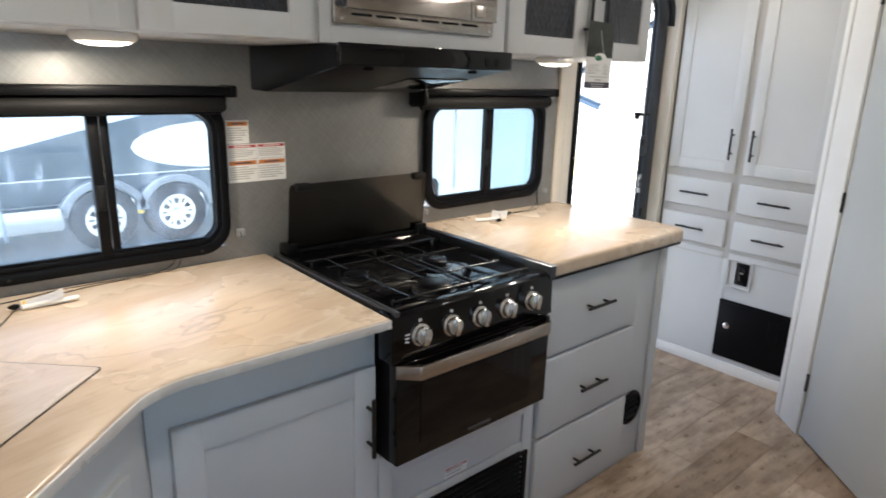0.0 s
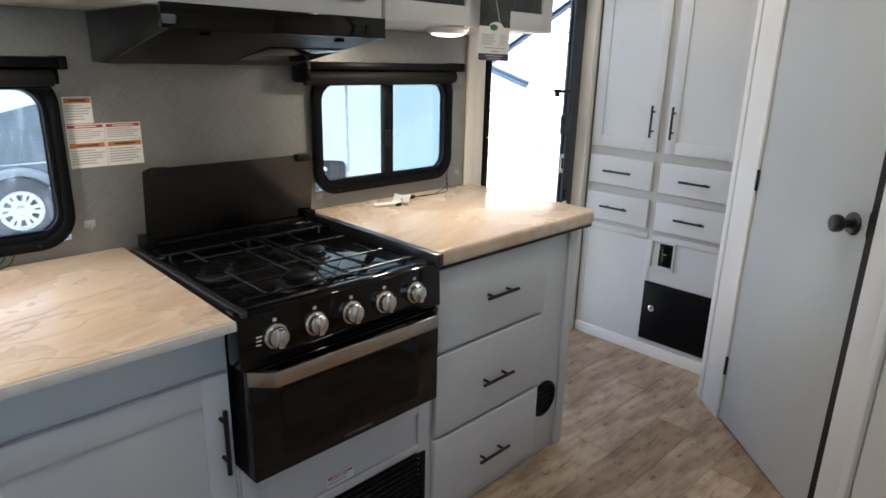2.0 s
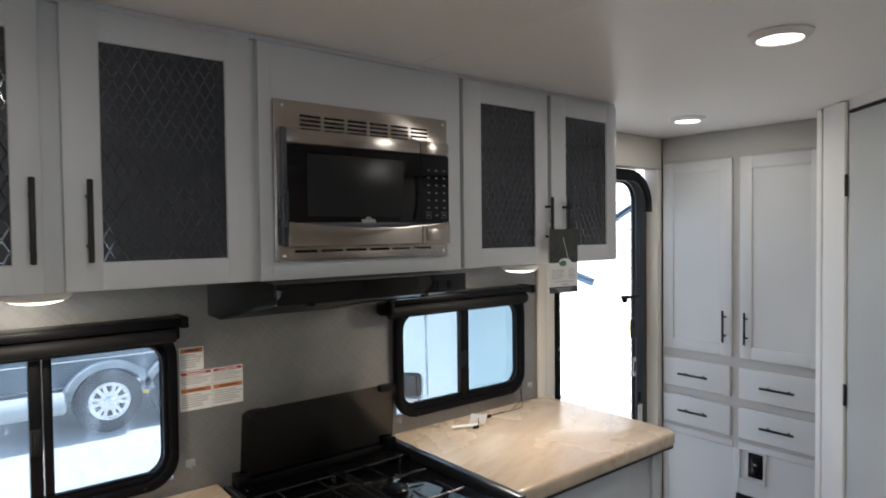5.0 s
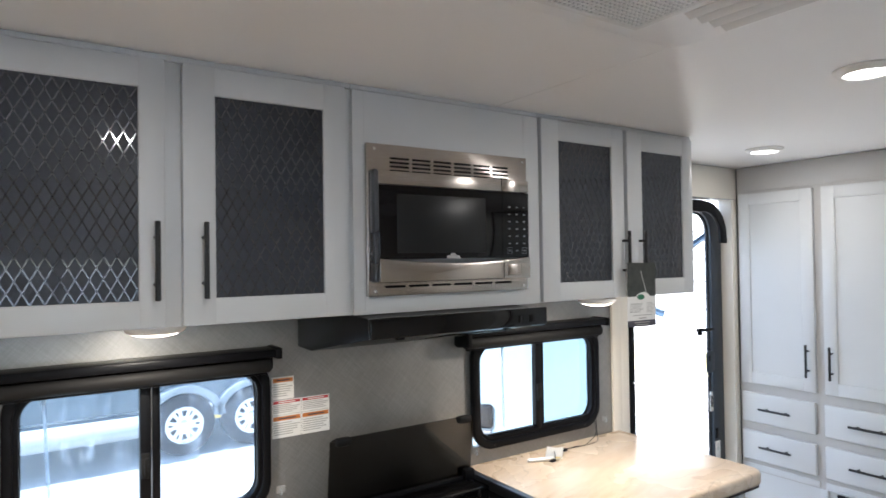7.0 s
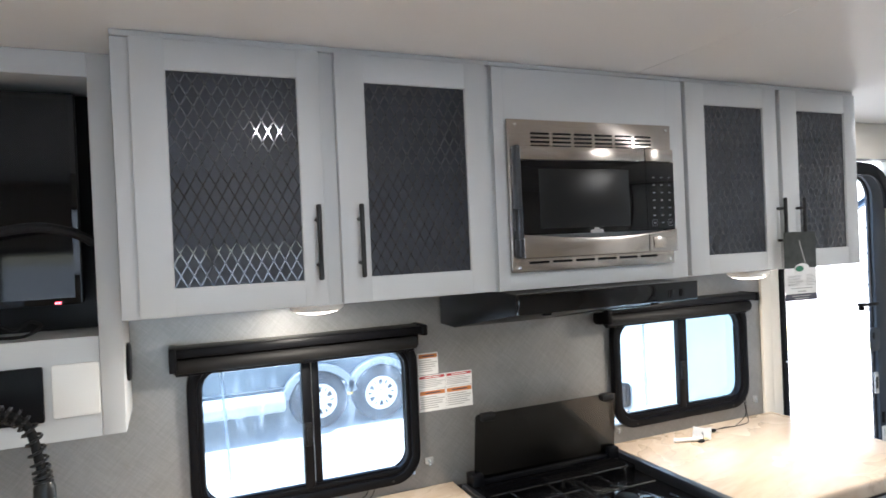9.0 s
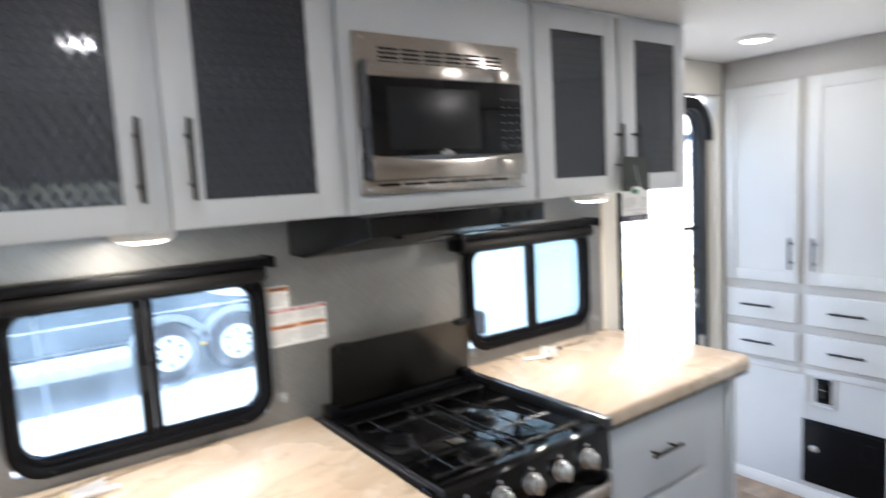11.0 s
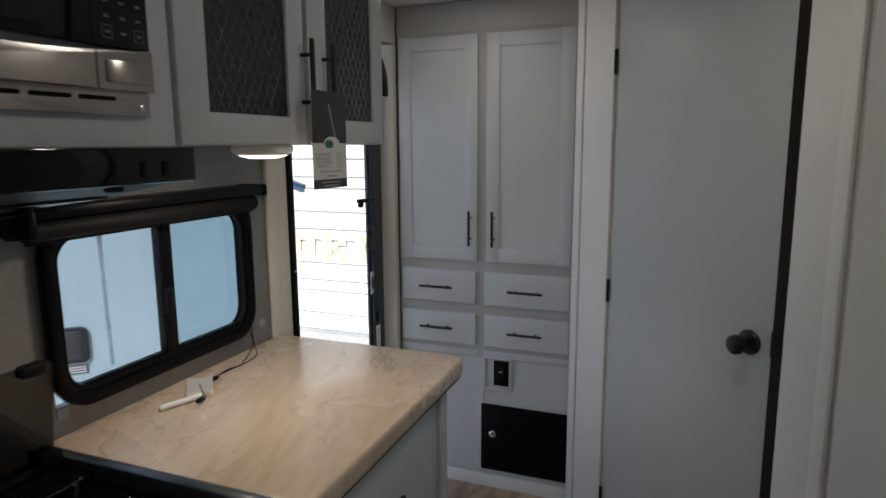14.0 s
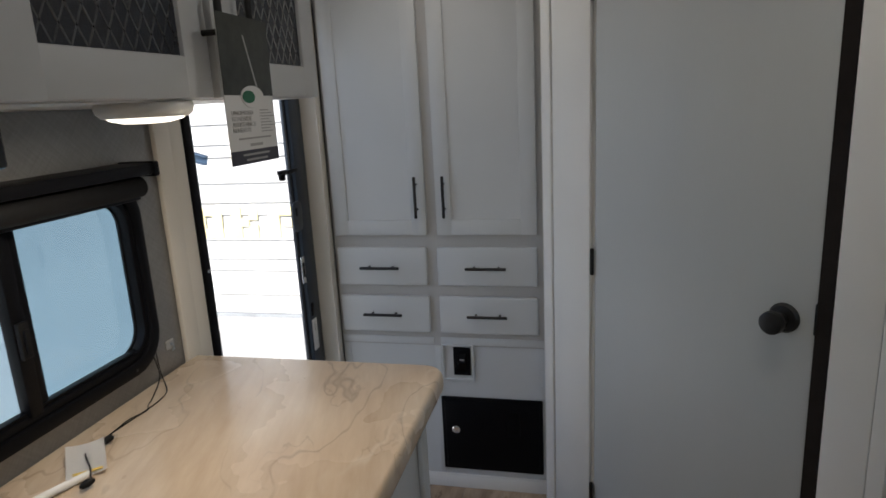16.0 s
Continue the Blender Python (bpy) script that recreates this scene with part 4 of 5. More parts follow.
part("rear_ledge", box(RX0 + 0.010, RX1 - 0.010, 1.615, 1.745, 0.906, 0.922, 0.004), GLOSS_BLACK, rg)
panel = part("control_panel", prism([(1.128, 0.796), (1.134, 0.912), (1.150, 0.920), (1.185, 0.920), (1.185, 0.796)], RX0 - 0.014, RX1 + 0.003, "x", 0.004), GLOSS_BLACK, rg, "glossy black control panel")
for i in range(5):
    kx = 0.979 + i * 0.0993
    k = part("knob", lathe([(0.0285, 0.0), (0.0285, 0.004), (0.027, 0.007), (0.0235, 0.008), (0.0225, 0.020), (0.021, 0.0225), (0.002, 0.023)], (kx, 1.1315, 0.855), (0, -1, 0.05), 32), NICKEL, rg, "satin steel control knob")
    part("grip", moved(box(-0.0075, 0.0075, -0.011, 0.0, -0.0205, 0.0205, 0.003), Matrix.Translation((kx, 1.1095, 0.856)) @ Matrix.Rotation(radians(10), 4, "Y")), NICKEL, k)
    part("mark", box(kx - 0.004, kx + 0.004, 1.1300, 1.1320, 0.888, 0.895), GREY_PRINT, panel, smooth=False)
for i in range(3):
    part("mark", box(0.934, 0.948 - i * 0.002, 1.1285, 1.1300, 0.862 - i * 0.009, 0.8645 - i * 0.009), PAPER, panel, smooth=False)
oven = part("oven_door", prism(round_rect(RX0 + 0.001, RX1 - 0.001, 0.517, 0.790, 0.004, 3), 1.130, 1.162, "y", 0.003), GLOSS_BLACK, rg, "black glass oven door")
part("window", prism(round_rect(RX0 + 0.075, RX1 - 0.075, 0.552, 0.725, 0.012), 1.1285, 1.131, "y"), OVEN_GLASS, oven, "dark oven window")
part("badge", box(1.150, 1.235, 1.1280, 1.1300, 0.531, 0.538), surf("dark_badge", (0.05, 0.05, 0.05), 0.4, relief=0.0), oven, smooth=False)
hz0, hz1 = 0.758, 0.793
part("handle", join(
    prism([(RX0 - 0.004, 1.129), (RX0 + 0.041, 1.086), (RX1 - 0.049, 1.086), (RX1 - 0.004, 1.129), (RX1 - 0.022, 1.129), (RX1 - 0.058, 1.098), (RX0 + 0.054, 1.098), (RX0 + 0.014, 1.129)], hz0, hz1, "z", 0.0025, 2)), STEEL, oven, "brushed steel handle")


def burner(x, y, r):
    b = part("burner", lathe([(r * 1.35, 0), (r * 1.3, 0.004), (r, 0.006), (r, 0.014), (r * 0.9, 0.0145)], (x, y, 0.908), (0, 0, 1), 32), GRATE, rg, "round burner")
    part("cap", lathe([(r * 0.92, 0.0145), (r * 0.95, 0.019), (r * 0.8, 0.0235), (r * 0.1, 0.0245)], (x, y, 0.908), (0, 0, 1), 32), BLACK, b)
    part("igniter", rod((x + r * 1.25, y + 0.01, 0.908), (x + r * 1.25, y + 0.01, 0.926), 0.003, 8), CHROME, b)


burner(1.255, 1.412, 0.038)
burner(1.115, 1.242, 0.046)
burner(0.995, 1.430, 0.036)
GZ = 0.930


def grate(along, across, feet):
    """A wire pan grate: rods along x (y, x0, x1), rods along y (x, y0, y1) and rubber-tipped feet."""
    bms = [rod((x0, y, GZ - 0.003), (x1, y, GZ - 0.003), 0.0031, 8) for y, x0, x1 in along]
    bms += [rod((x, y0, GZ), (x, y1, GZ), 0.0031, 8) for x, y0, y1 in across]
    g = part("grate", join(*bms), GRATE, rg, "black wire pan grate")
    for x, y in feet:
        part("foot", lathe([(0.006, 0), (0.0065, 0.004), (0.0045, 0.012), (0.0035, 0.020)], (x, y, 0.9085), (0, 0, 1), 12), GRATE, g)


grate(((1.190, 1.195, 1.420), (1.295, 1.195, 1.405), (1.470, 1.195, 1.405), (1.605, 1.195, 1.420)), ((1.278, 1.19, 1.36), (1.278, 1.455, 1.605), (1.370, 1.30, 1.375), (1.205, 1.19, 1.605)), ((1.21, 1.20), (1.40, 1.20), (1.21, 1.595), (1.40, 1.595)))
grate(((1.190, 0.935, 1.188), (1.280, 0.955, 1.075), (1.350, 0.955, 1.188), (1.520, 0.955, 1.188), (1.605, 0.935, 1.188)), ((0.995, 1.19, 1.385), (1.115, 1.285, 1.605), (0.995, 1.475, 1.605), (1.180, 1.19, 1.605)), ((0.95, 1.20), (1.17, 1.20), (0.95, 1.595), (1.17, 1.595)))
for i in range(7):
    part("vent_rib", rod((0.94, 1.625 + i * 0.010, 0.9235), (1.43, 1.625 + i * 0.010, 0.9235), 0.0026, 6), GLOSS_BLACK, rg)
lid = part("glass_lid", moved(prism(round_rect(RX0 + 0.028, RX1 - 0.018, 0.0, 0.216, 0.012), -0.003, 0.003, "y"), Matrix.Translation((0, 1.715, 0.922)) @ Matrix.Rotation(radians(7), 4, "X")), SMOKED, rg, "smoked glass lid standing upright", smooth=False)
for cx in (RX0 + 0.066, RX1 - 0.058):
    part("bumper", box(cx - 0.024, cx + 0.024, 1.672, 1.698, 1.117, 1.140, 0.006), RUBBER, lid, "black rubber bumper")
part("hinge_bar", box(RX0 + 0.012, RX1 - 0.012, 1.700, 1.740, 0.922, 0.936, 0.004), BLACK, rg)
part("hinge_block", box(RX0 + 0.012, RX0 + 0.05, 1.69, 1.74, 0.922, 0.958, 0.005), BLACK, rg)
part("hinge_block", box(RX1 - 0.05, RX1 - 0.012, 1.69, 1.74, 0.922, 0.958, 0.005), BLACK, rg)

# ---- pantry ----
PX = 3.185
pan = thing("pantry_cabinet", (PX, 1.4, 0), "tall pale grey pantry with two doors and four drawers", "cabinet")
part("body", join(box(PX, 3.238, 1.0, 1.790, 0.06, 2.088)), PAINT, pan, smooth=False)
part("header", box(PX - 0.004, PX - 0.0004, 1.001, 1.789, 1.972, 2.086, 0.001), HEADER, pan, "grey-beige header strip, shadow put into its colour")
part("plinth", box(PX - 0.006, 3.238, 1.0, 1.790, 0.0005, 0.058, 0.002), WHITE, pan, "white plinth board")
# darker sheet behind the fronts: the shade in the gaps, as colour
part("face_frame", box(PX - 0.0015, PX - 0.0004, 1.002, 1.788, 0.600, 1.9715), HEADER, pan, "face frame behind the doors, gap shade put into its colour", smooth=False)
for fy0, fy1, fz0, fz1 in ((1.398, 1.422, 0.062, 0.5995), (1.002, 1.020, 0.062, 0.5995), (1.760, 1.788, 0.062, 0.5995)):
    part("frame_rail", box(PX - 0.004, PX - 0.0004, fy0, fy1, fz0, fz1, 0.001), PAINT, pan)
for fy0, fy1 in ((1.002, 1.397), (1.423, 1.788)):
    part("frame_rail", box(PX - 0.006, PX - 0.0016, fy0, fy1, 0.606, 0.634, 0.001), PAINT, pan)
PF = PX - 0.019


def pfront(name, y0, y1, z0, z1, recess, stile=0.055):
    t = 0.0188
    x = PF
    if not recess:
        return part(name, box(x, x + t, y0, y1, z0, z1, 0.006, 3), PAINT, pan)
    d = part(name, box(x + 0.007, x + t - 0.002, y0 + stile - 0.004, y1 - stile + 0.004, z0 + stile - 0.004, z1 - stile + 0.004), PAINT, pan, smooth=False)
    part("stile", box(x, x + t, y0, y0 + stile, z0, z1, 0.003), PAINT, d)
    part("stile", box(x, x + t, y1 - stile, y1, z0, z1, 0.003), PAINT, d)
    part("rail", box(x + 0.0006, x + t, y0 + stile - 0.003, y1 - stile + 0.003, z0 + 0.0006, z0 + stile, 0.003), PAINT, d)
    part("rail", box(x + 0.0006, x + t, y0 + stile - 0.003, y1 - stile + 0.003, z1 - stile, z1 - 0.0006, 0.003), PAINT, d)
    return d


dl = pfront("door", 1.424, 1.776, 1.030, 1.956, True)
dr = pfront("door", 1.030, 1.386, 1.030, 1.956, True)
bar_pull((PF - 0.028, 1.453, 1.097), (PF - 0.028, 1.453, 1.245), (-1, 0, 0), dl)
bar_pull((PF - 0.028, 1.352, 1.097), (PF - 0.028, 1.352, 1.245), (-1, 0, 0), dr)
for y0, y1, ha, hb in ((1.430, 1.776, 1.530, 1.681), (1.030, 1.392, 1.138, 1.285)):
    for z0, z1, hz in ((0.840, 0.984, 0.912), (0.656, 0.798, 0.731)):
        w = pfront("drawer", y0, y1, z0, z1, False)
        bar_pull((PF - 0.028, ha, hz), (PF - 0.028, hb, hz), (-1, 0, 0), w)
# outlet in its recess, and the black panel below
part("recess_frame", ring([(1.272, 0.462), (1.395, 0.462), (1.395, 0.609), (1.272, 0.609)], [(1.280, 0.470), (1.388, 0.470), (1.388, 0.602), (1.280, 0.602)], PX - 0.012, PX - 0.0004, "x", bev=0.002), PAINT, pan)
outlet = part("outlet", box(PX - 0.008, PX - 0.0004, 1.286, 1.352, 0.484, 0.596, 0.003), BLACK, pan, "black power outlet")
part("socket", box(PX - 0.010, PX - 0.0075, 1.302, 1.336, 0.505, 0.575, 0.003), GLOSS_BLACK, outlet)
part("label_mark", box(PX - 0.0106, PX - 0.0095, 1.312, 1.327, 0.545, 0.550), GREY_PRINT, outlet, smooth=False)
hatch = thing("power_center", (PX - 0.01, 1.21, 0.09), "black plastic electrical panel door with a round lock", "panel")
part("frame", box(PX - 0.012, PX - 0.0004, 1.020, 1.407, 0.088, 0.394, 0.004), BLACK, hatch)
part("cover", box(PX - 0.017, PX - 0.0115, 1.034, 1.393, 0.100, 0.382, 0.003), BLACK, hatch, "black hinged cover")
part("lock", lathe([(0.016, 0), (0.016, 0.003), (0.011, 0.005), (0.010, 0.003), (0.002, 0.004)], (PX - 0.0165, 1.352, 0.262), (-1, 0, 0), 20), CHROME, hatch, "round bright lock")
part("finger_pull", ring([(1.105, 0.245), (1.155, 0.245), (1.155, 0.345), (1.105, 0.345)], [(1.112, 0.252), (1.148, 0.252), (1.148, 0.338), (1.112, 0.338)], PX - 0.0195, PX - 0.0165, "x", bev=0.001), BLACK, hatch)

# ---- floor ----
solo("floor", box(-1.6, 3.24, -0.95, 1.80, -0.06, -0.004), surf("floor_base", (0.10, 0.08, 0.065), 0.6, var=0.2), "wood-look vinyl plank floor", "floor", kind="structure", smooth=False)

# ---- outside ----
GROUND = -0.50
LOT = surf("pale_concrete_lot", (0.40, 0.40, 0.395), 0.85, var=0.18, scale=0.6, fine=25, relief=0.4)
solo("ground", box(-400, 400, -400, 400, GROUND - 0.2, GROUND), LOT, "pale worn concrete lot", "ground", kind="structure", smooth=False)
LOWER = surf("trailer_grey_skin", (0.085, 0.112, 0.130), 0.35, var=0.08, scale=1.0, relief=0.02)
SKIN = surf("trailer_white_skin", (0.82, 0.83, 0.84), 0.3, var=0.03, scale=1.0, relief=0.02)
TYRE = surf("tyre_rubber", (0.025, 0.025, 0.027), 0.75, var=0.2, fine=40, relief=0.3)
ALLOY = surf("alloy_wheel", (0.70, 0.70, 0.71), 0.25, metal=0.8, var=0.05, relief=0.0)

tr = thing("travel_trailer", (1.5, 8.5, GROUND), "parked white travel trailer with dark grey lower graphics", "trailer")
TY = 7.55
part("body", box(-5.0, 6.5, TY, TY + 2.4, 0.02, 2.75, 0.06, 3), SKIN, tr)
part("swoosh", prism([(-5.0, 0.05), (6.4, 0.05), (6.4, 0.47), (3.6, 0.44)] + [(3.02 + 0.98 * math.cos(radians(a)), 0.60 + 0.27 * math.sin(radians(a))) for a in range(-60, -290, -15)] + [(2.4, 1.0), (1.5, 0.78), (0.6, 0.55), (-0.6, 0.36), (-5.0, 0.30)], TY - 0.006, TY - 0.001, "y"), LOWER, tr, "dark grey painted graphics", smooth=False)
for sx0, sx1 in ((-4.9, 1.3), (2.86, 6.4)):
    part("skirt", box(sx0, sx1, TY + 0.02, TY + 0.10, -0.12, 0.03, 0.01), LOWER, tr)
part("stripe", box(-5.0, 6.4, TY - 0.010, TY - 0.002, 0.30, 0.315), ALLOY, tr, smooth=False)
for wx in (1.70, 2.46):
    cz = GROUND + 0.345
    w = part("wheel", lathe([(0.20, 0.01), (0.30, 0.0), (0.335, 0.02), (0.345, 0.06), (0.345, 0.16), (0.33, 0.20), (0.2, 0.21)], (wx, TY - 0.07, cz), (0, 1, 0), 40), TYRE, tr, "black trailer tyre")
    part("rim", lathe([(0.205, 0.0), (0.205, -0.012), (0.190, -0.014), (0.180, 0.012), (0.05, 0.02)], (wx, TY - 0.065, cz), (0, 1, 0), 40), ALLOY, w, "bright alloy rim")
    part("hub", lathe([(0.055, 0.0), (0.05, -0.03), (0.03, -0.04), (0.002, -0.042)], (wx, TY - 0.055, cz), (0, 1, 0), 20), ALLOY, w)
    for k in range(6):
        a = 2 * math.pi * k / 6
        m = Matrix.Translation((wx, TY - 0.06, cz)) @ Matrix.Rotation(a, 4, "Y")
        part("spoke_gap", moved(prism([(-0.014, 0.10), (0.014, 0.10), (0.030, 0.160), (-0.030, 0.160)], -0.006, 0.010, "y"), m), TYRE, w, smooth=False)
        part("spoke_gap", moved(prism([(-0.006, 0.115), (0.006, 0.115), (0.012, 0.165), (-0.012, 0.165)], -0.006, 0.010, "y"), m @ Matrix.Rotation(math.pi / 6, 4, "Y")), TYRE, w, smooth=False)
    arc = [(wx + 0.46 * math.cos(radians(a)), cz + 0.44 * math.sin(radians(a))) for a in range(10, 171, 10)] + [(wx + 0.37 * math.cos(radians(a)), cz + 0.36 * math.sin(radians(a))) for a in range(170, 9, -10)]
    part("fender", prism(arc, TY - 0.11, TY + 0.03, "y", 0.01), surf("fender_grey", (0.20, 0.22, 0.24), 0.5), tr, "grey wheel arch fender")
part("marker_light", box(2.03, 2.11, TY - 0.03, TY + 0.0, -0.14, -0.05, 0.008), YELLOW, tr)
part("storage_tube", rod((-4.0, TY - 0.13, -0.09), (1.28, TY - 0.13, -0.09), 0.115, 24, 0.02), surf("pale_pipe", (0.36, 0.37, 0.38), 0.45), tr, "pale storage tube along the chassis")

# white sided building across the lot
SIDING = surf("white_siding", (0.52, 0.52, 0.52), 0.5, var=0.03, scale=0.8, relief=0.02)
BX = 6.42
bd = thing("sided_building", (BX + 2, 3.0, GROUND), "white building with lap siding and yellow lettering", "building")
part("wall", box(BX, BX + 5, -3.0, 7.2, GROUND + 0.001, 3.2), SIDING, bd, smooth=False)
part("footing", box(BX - 0.05, BX - 0.001, -3.0, 7.2, GROUND + 0.001, GROUND + 0.03), surf("grey_footing", (0.30, 0.32, 0.34), 0.8, var=0.2), bd, smooth=False)
z = GROUND + 0.032
k = 0
while z < 3.0:
    step = (0.188, 0.248, 0.117)[k % 3]
    board = prism([(BX - 0.028, z + 0.005), (BX - 0.022, z), (BX - 0.0005, z), (BX - 0.0005, z + step - 0.002), (BX - 0.007, z + step - 0.002)], -2.9, 7.1, "y")
    part("siding_board", board, SIDING, bd, smooth=False)
    z += step
    k += 1
# blurred yellow lettering: plain bars
YEL = surf("yellow_sign_paint", (0.72, 0.63, 0.36), 0.6, relief=0.0)
def painted_letter(y0, w, bars):
    for ya, yb, za, zb in bars:
        part("letter_bar", box(BX - 0.036, BX - 0.029, y0 + w * ya, y0 + w * yb, 0.30 + 0.30 * za, 0.30 + 0.30 * zb), YEL, bd, smooth=False)


POST = (0.62, 1.0, 0.0, 1.0)
for y0, w, bars in ((5.05, 0.30, (POST, (0.0, 0.36, 0.0, 1.0), (0.36, 0.62, 0.72, 1.0))), (4.68, 0.24, (POST, (0.0, 0.62, 0.0, 0.3))), (4.30, 0.29, (POST, (0.0, 0.36, 0.0, 1.0), (0.36, 0.62, 0.0, 0.28), (0.36, 0.62, 0.72, 1.0))), (3.92, 0.28, (POST, (0.0, 0.34, 0.0, 0.42), (0.0, 0.34, 0.58, 1.0), (0.34, 0.62, 0.36, 0.64))), (3.52, 0.28, (POST, (0.0, 0.62, 0.72, 1.0), (0.0, 0.5, 0.36, 0.6)))):
    painted_letter(y0, w, bars)
part("roof", box(BX - 0.3, BX + 5.2, -3.3, 7.4, 3.2, 3.35, 0.02), LOWER, bd)

# the entry door, folded back outside over the window
od = thing("entry_door", (2.36, WALL_Y + 0.09, 0.0), "pale entry door swung open outside the window, blue shade in its colour", "door")
OD = Matrix.Translation((2.368, WALL_Y + 0.10, 0)) @ Matrix.Rotation(radians(135), 4, "Z")
# pale skin darkened and blued: sky-lit shade put into the colour
DOOR_SKIN = surf("shade_toned_door_skin", (0.22, 0.29, 0.34), 0.4, var=0.02, relief=0.0)
part("leaf", moved(box(0.0, 0.655, -0.02, 0.02, 0.01, 1.88), OD), DOOR_SKIN, od, smooth=False)
part("edge_frame", moved(ring([(-0.004, 0.005), (0.660, 0.005), (0.660, 1.886), (-0.004, 1.886)], [(0.012, 0.02), (0.644, 0.02), (0.644, 1.87), (0.012, 1.87)], -0.025, 0.025), OD), JAMB_BLUE, od)
lk = part("lock_plate", moved(prism(round_rect(0.527, 0.634, 0.884, 0.994, 0.020), 0.02, 0.030, "y", 0.004), OD), BLACK, od, "black lock plate")
part("paddle", moved(prism(round_rect(0.545, 0.590, 0.894, 0.984, 0.012), 0.030, 0.040, "y", 0.004), OD), RUBBER, lk, "black pull paddle")
part("lock_cylinder", moved(lathe([(0.010, 0), (0.010, 0.004), (0.006, 0.006), (0.001, 0.006)], (0.612, 0.030, 0.958), (0, 1, 0), 16), OD), CHROME, lk)
plate = part("data_plate", moved(box(0.535, 0.615, 0.0205, 0.0225, 0.848, 0.876, 0.001), OD), DARK_PRINT, od, "small dark data plate")
for i in range(3):
    part("text_bar", moved(box(0.541, 0.609 - 0.012 * (i % 2), 0.0226, 0.0229, 0.853 + i * 0.0075, 0.8565 + i * 0.0075), OD), GREY_PRINT, plate, smooth=False)
# awning arms folded out from the outer wall, beyond the doorway
aw = thing("awning_arm", (3.62, 1.87, 1.3), "dark blue metal awning arms fixed to the outer wall", "awning arm")
ARM = surf("dark_blue_metal", (0.05, 0.09, 0.15), 0.4, metal=0.3, var=0.1)


def strut(y0, z0, y1, z1, w):
    n = math.hypot(y1 - y0, z1 - z0)
    m = Matrix.Translation((3.62, y0, z0)) @ Matrix.Rotation(math.atan2(z1 - z0, y1 - y0), 4, "X")
    return moved(join(box(-0.016, 0.016, 0, n, -w, -w + 0.006, 0.002), box(-0.016, 0.016, 0, n, w - 0.006, w, 0.002), box(0.006, 0.012, 0, n, -w, w)), m)


part("upper_arm", strut(1.873, 1.99, 3.02, 1.345, 0.016), ARM, aw)
low = part("lower_arm", strut(2.57, 1.285, 3.02, 1.418, 0.022), ARM, aw, "channel-shaped arm")
part("pin", rod((3.60, 2.97, 1.38), (3.64, 2.97, 1.38), 0.012), CHROME, low)
part("wall_bracket", box(3.59, 3.65, 1.8705, 1.90, 1.94, 2.04, 0.004), ARM, aw)

# ---- entertainment unit in the corner ----
EY = 1.57
en = thing("media_cabinet", (-0.4, EY, 1.26), "pale grey wall cabinet with a media niche and cables", "cabinet")
EX0, EX1 = -0.98, 0.034
part("side_panel", box(EX0, EX0 + 0.05, EY, 1.797, 1.262, 2.088), PAINT, en, smooth=False)
part("side_panel", box(-0.012, EX1, EY, 1.797, 1.262, 2.088, 0.003), PAINT, en)
part("top_rail", box(EX0 + 0.051, -0.0125, EY + 0.001, 1.797, 2.036, 2.088), PAINT, en, smooth=False)
part("lower_panel", box(EX0 + 0.051, -0.0125, EY + 0.001, 1.797, 1.262, 1.478), PAINT, en, smooth=False)
part("back_panel", box(EX0 + 0.051, -0.0125, 1.76, 1.797, 1.479, 2.035), PAINT, en, smooth=False)
part("niche_lining", box(EX0 + 0.051, -0.0135, 1.752, 1.7595, 1.48, 2.034), BLACK, en, "black niche back", smooth=False)
scr = part("screen", prism(round_rect(-0.90, -0.045, 1.545, 2.015, 0.008), 1.640, 1.665, "y", 0.003), GLOSS_BLACK, en, "dark glossy screen")
part("screen_glass", box(-0.885, -0.06, 1.637, 1.641, 1.56, 2.0), OVEN_GLASS, scr)
part("screen_foot", box(-0.55, -0.45, 1.62, 1.70, 1.4785, 1.546, 0.004), BLACK, scr)
part("indicator", box(-0.100, -0.088, 1.6395, 1.6405, 1.5475, 1.5525), RED_LED, scr, "small red indicator light")
part("cable", sweep(smooth_line([(-0.30, 1.60, 1.68), (-0.22, 1.585, 1.70), (-0.12, 1.58, 1.715), (-0.05, 1.59, 1.70), (-0.018, 1.61, 1.68)]), 0.011), RUBBER, en, "thick black cable")
part("cable", sweep(smooth_line([(-0.28, 1.60, 1.487), (-0.24, 1.585, 1.50), (-0.20, 1.585, 1.515), (-0.17, 1.60, 1.50), (-0.14, 1.60, 1.516), (-0.12, 1.59, 1.505), (-0.15, 1.585, 1.488), (-0.20, 1.60, 1.486)]), 0.0035), RUBBER, en, "loose black lead")
radio = part("radio", box(-0.34, -0.117, EY - 0.010, EY - 0.0005, 1.307, 1.424, 0.004), BLACK, en, "black radio front")
part("cover_plate", prism(round_rect(-0.102, -0.014, 1.312, 1.424, 0.006), EY - 0.008, EY - 0.0005, "y", 0.002), WHITE, en, "blank white cover plate")
part("side_speaker", lathe([(0.045, 0), (0.045, 0.006), (0.038, 0.009), (0.002, 0.007)], (EX1 - 0.0005, 1.675, 1.40), (1, 0, 0), 28), BLACK, en, "round black speaker")

# ---- faucet ----
fa = thing("faucet", (-0.23, 1.42, 0.915), "black spring-neck kitchen faucet", "faucet")
part("base", lathe([(0.028, 0.0), (0.028, 0.006), (0.020, 0.012), (0.017, 0.03), (0.017, 0.10), (0.014, 0.11)], (-0.23, 1.42, 0.9152), (0, 0, 1)), BLACK_METAL, fa)
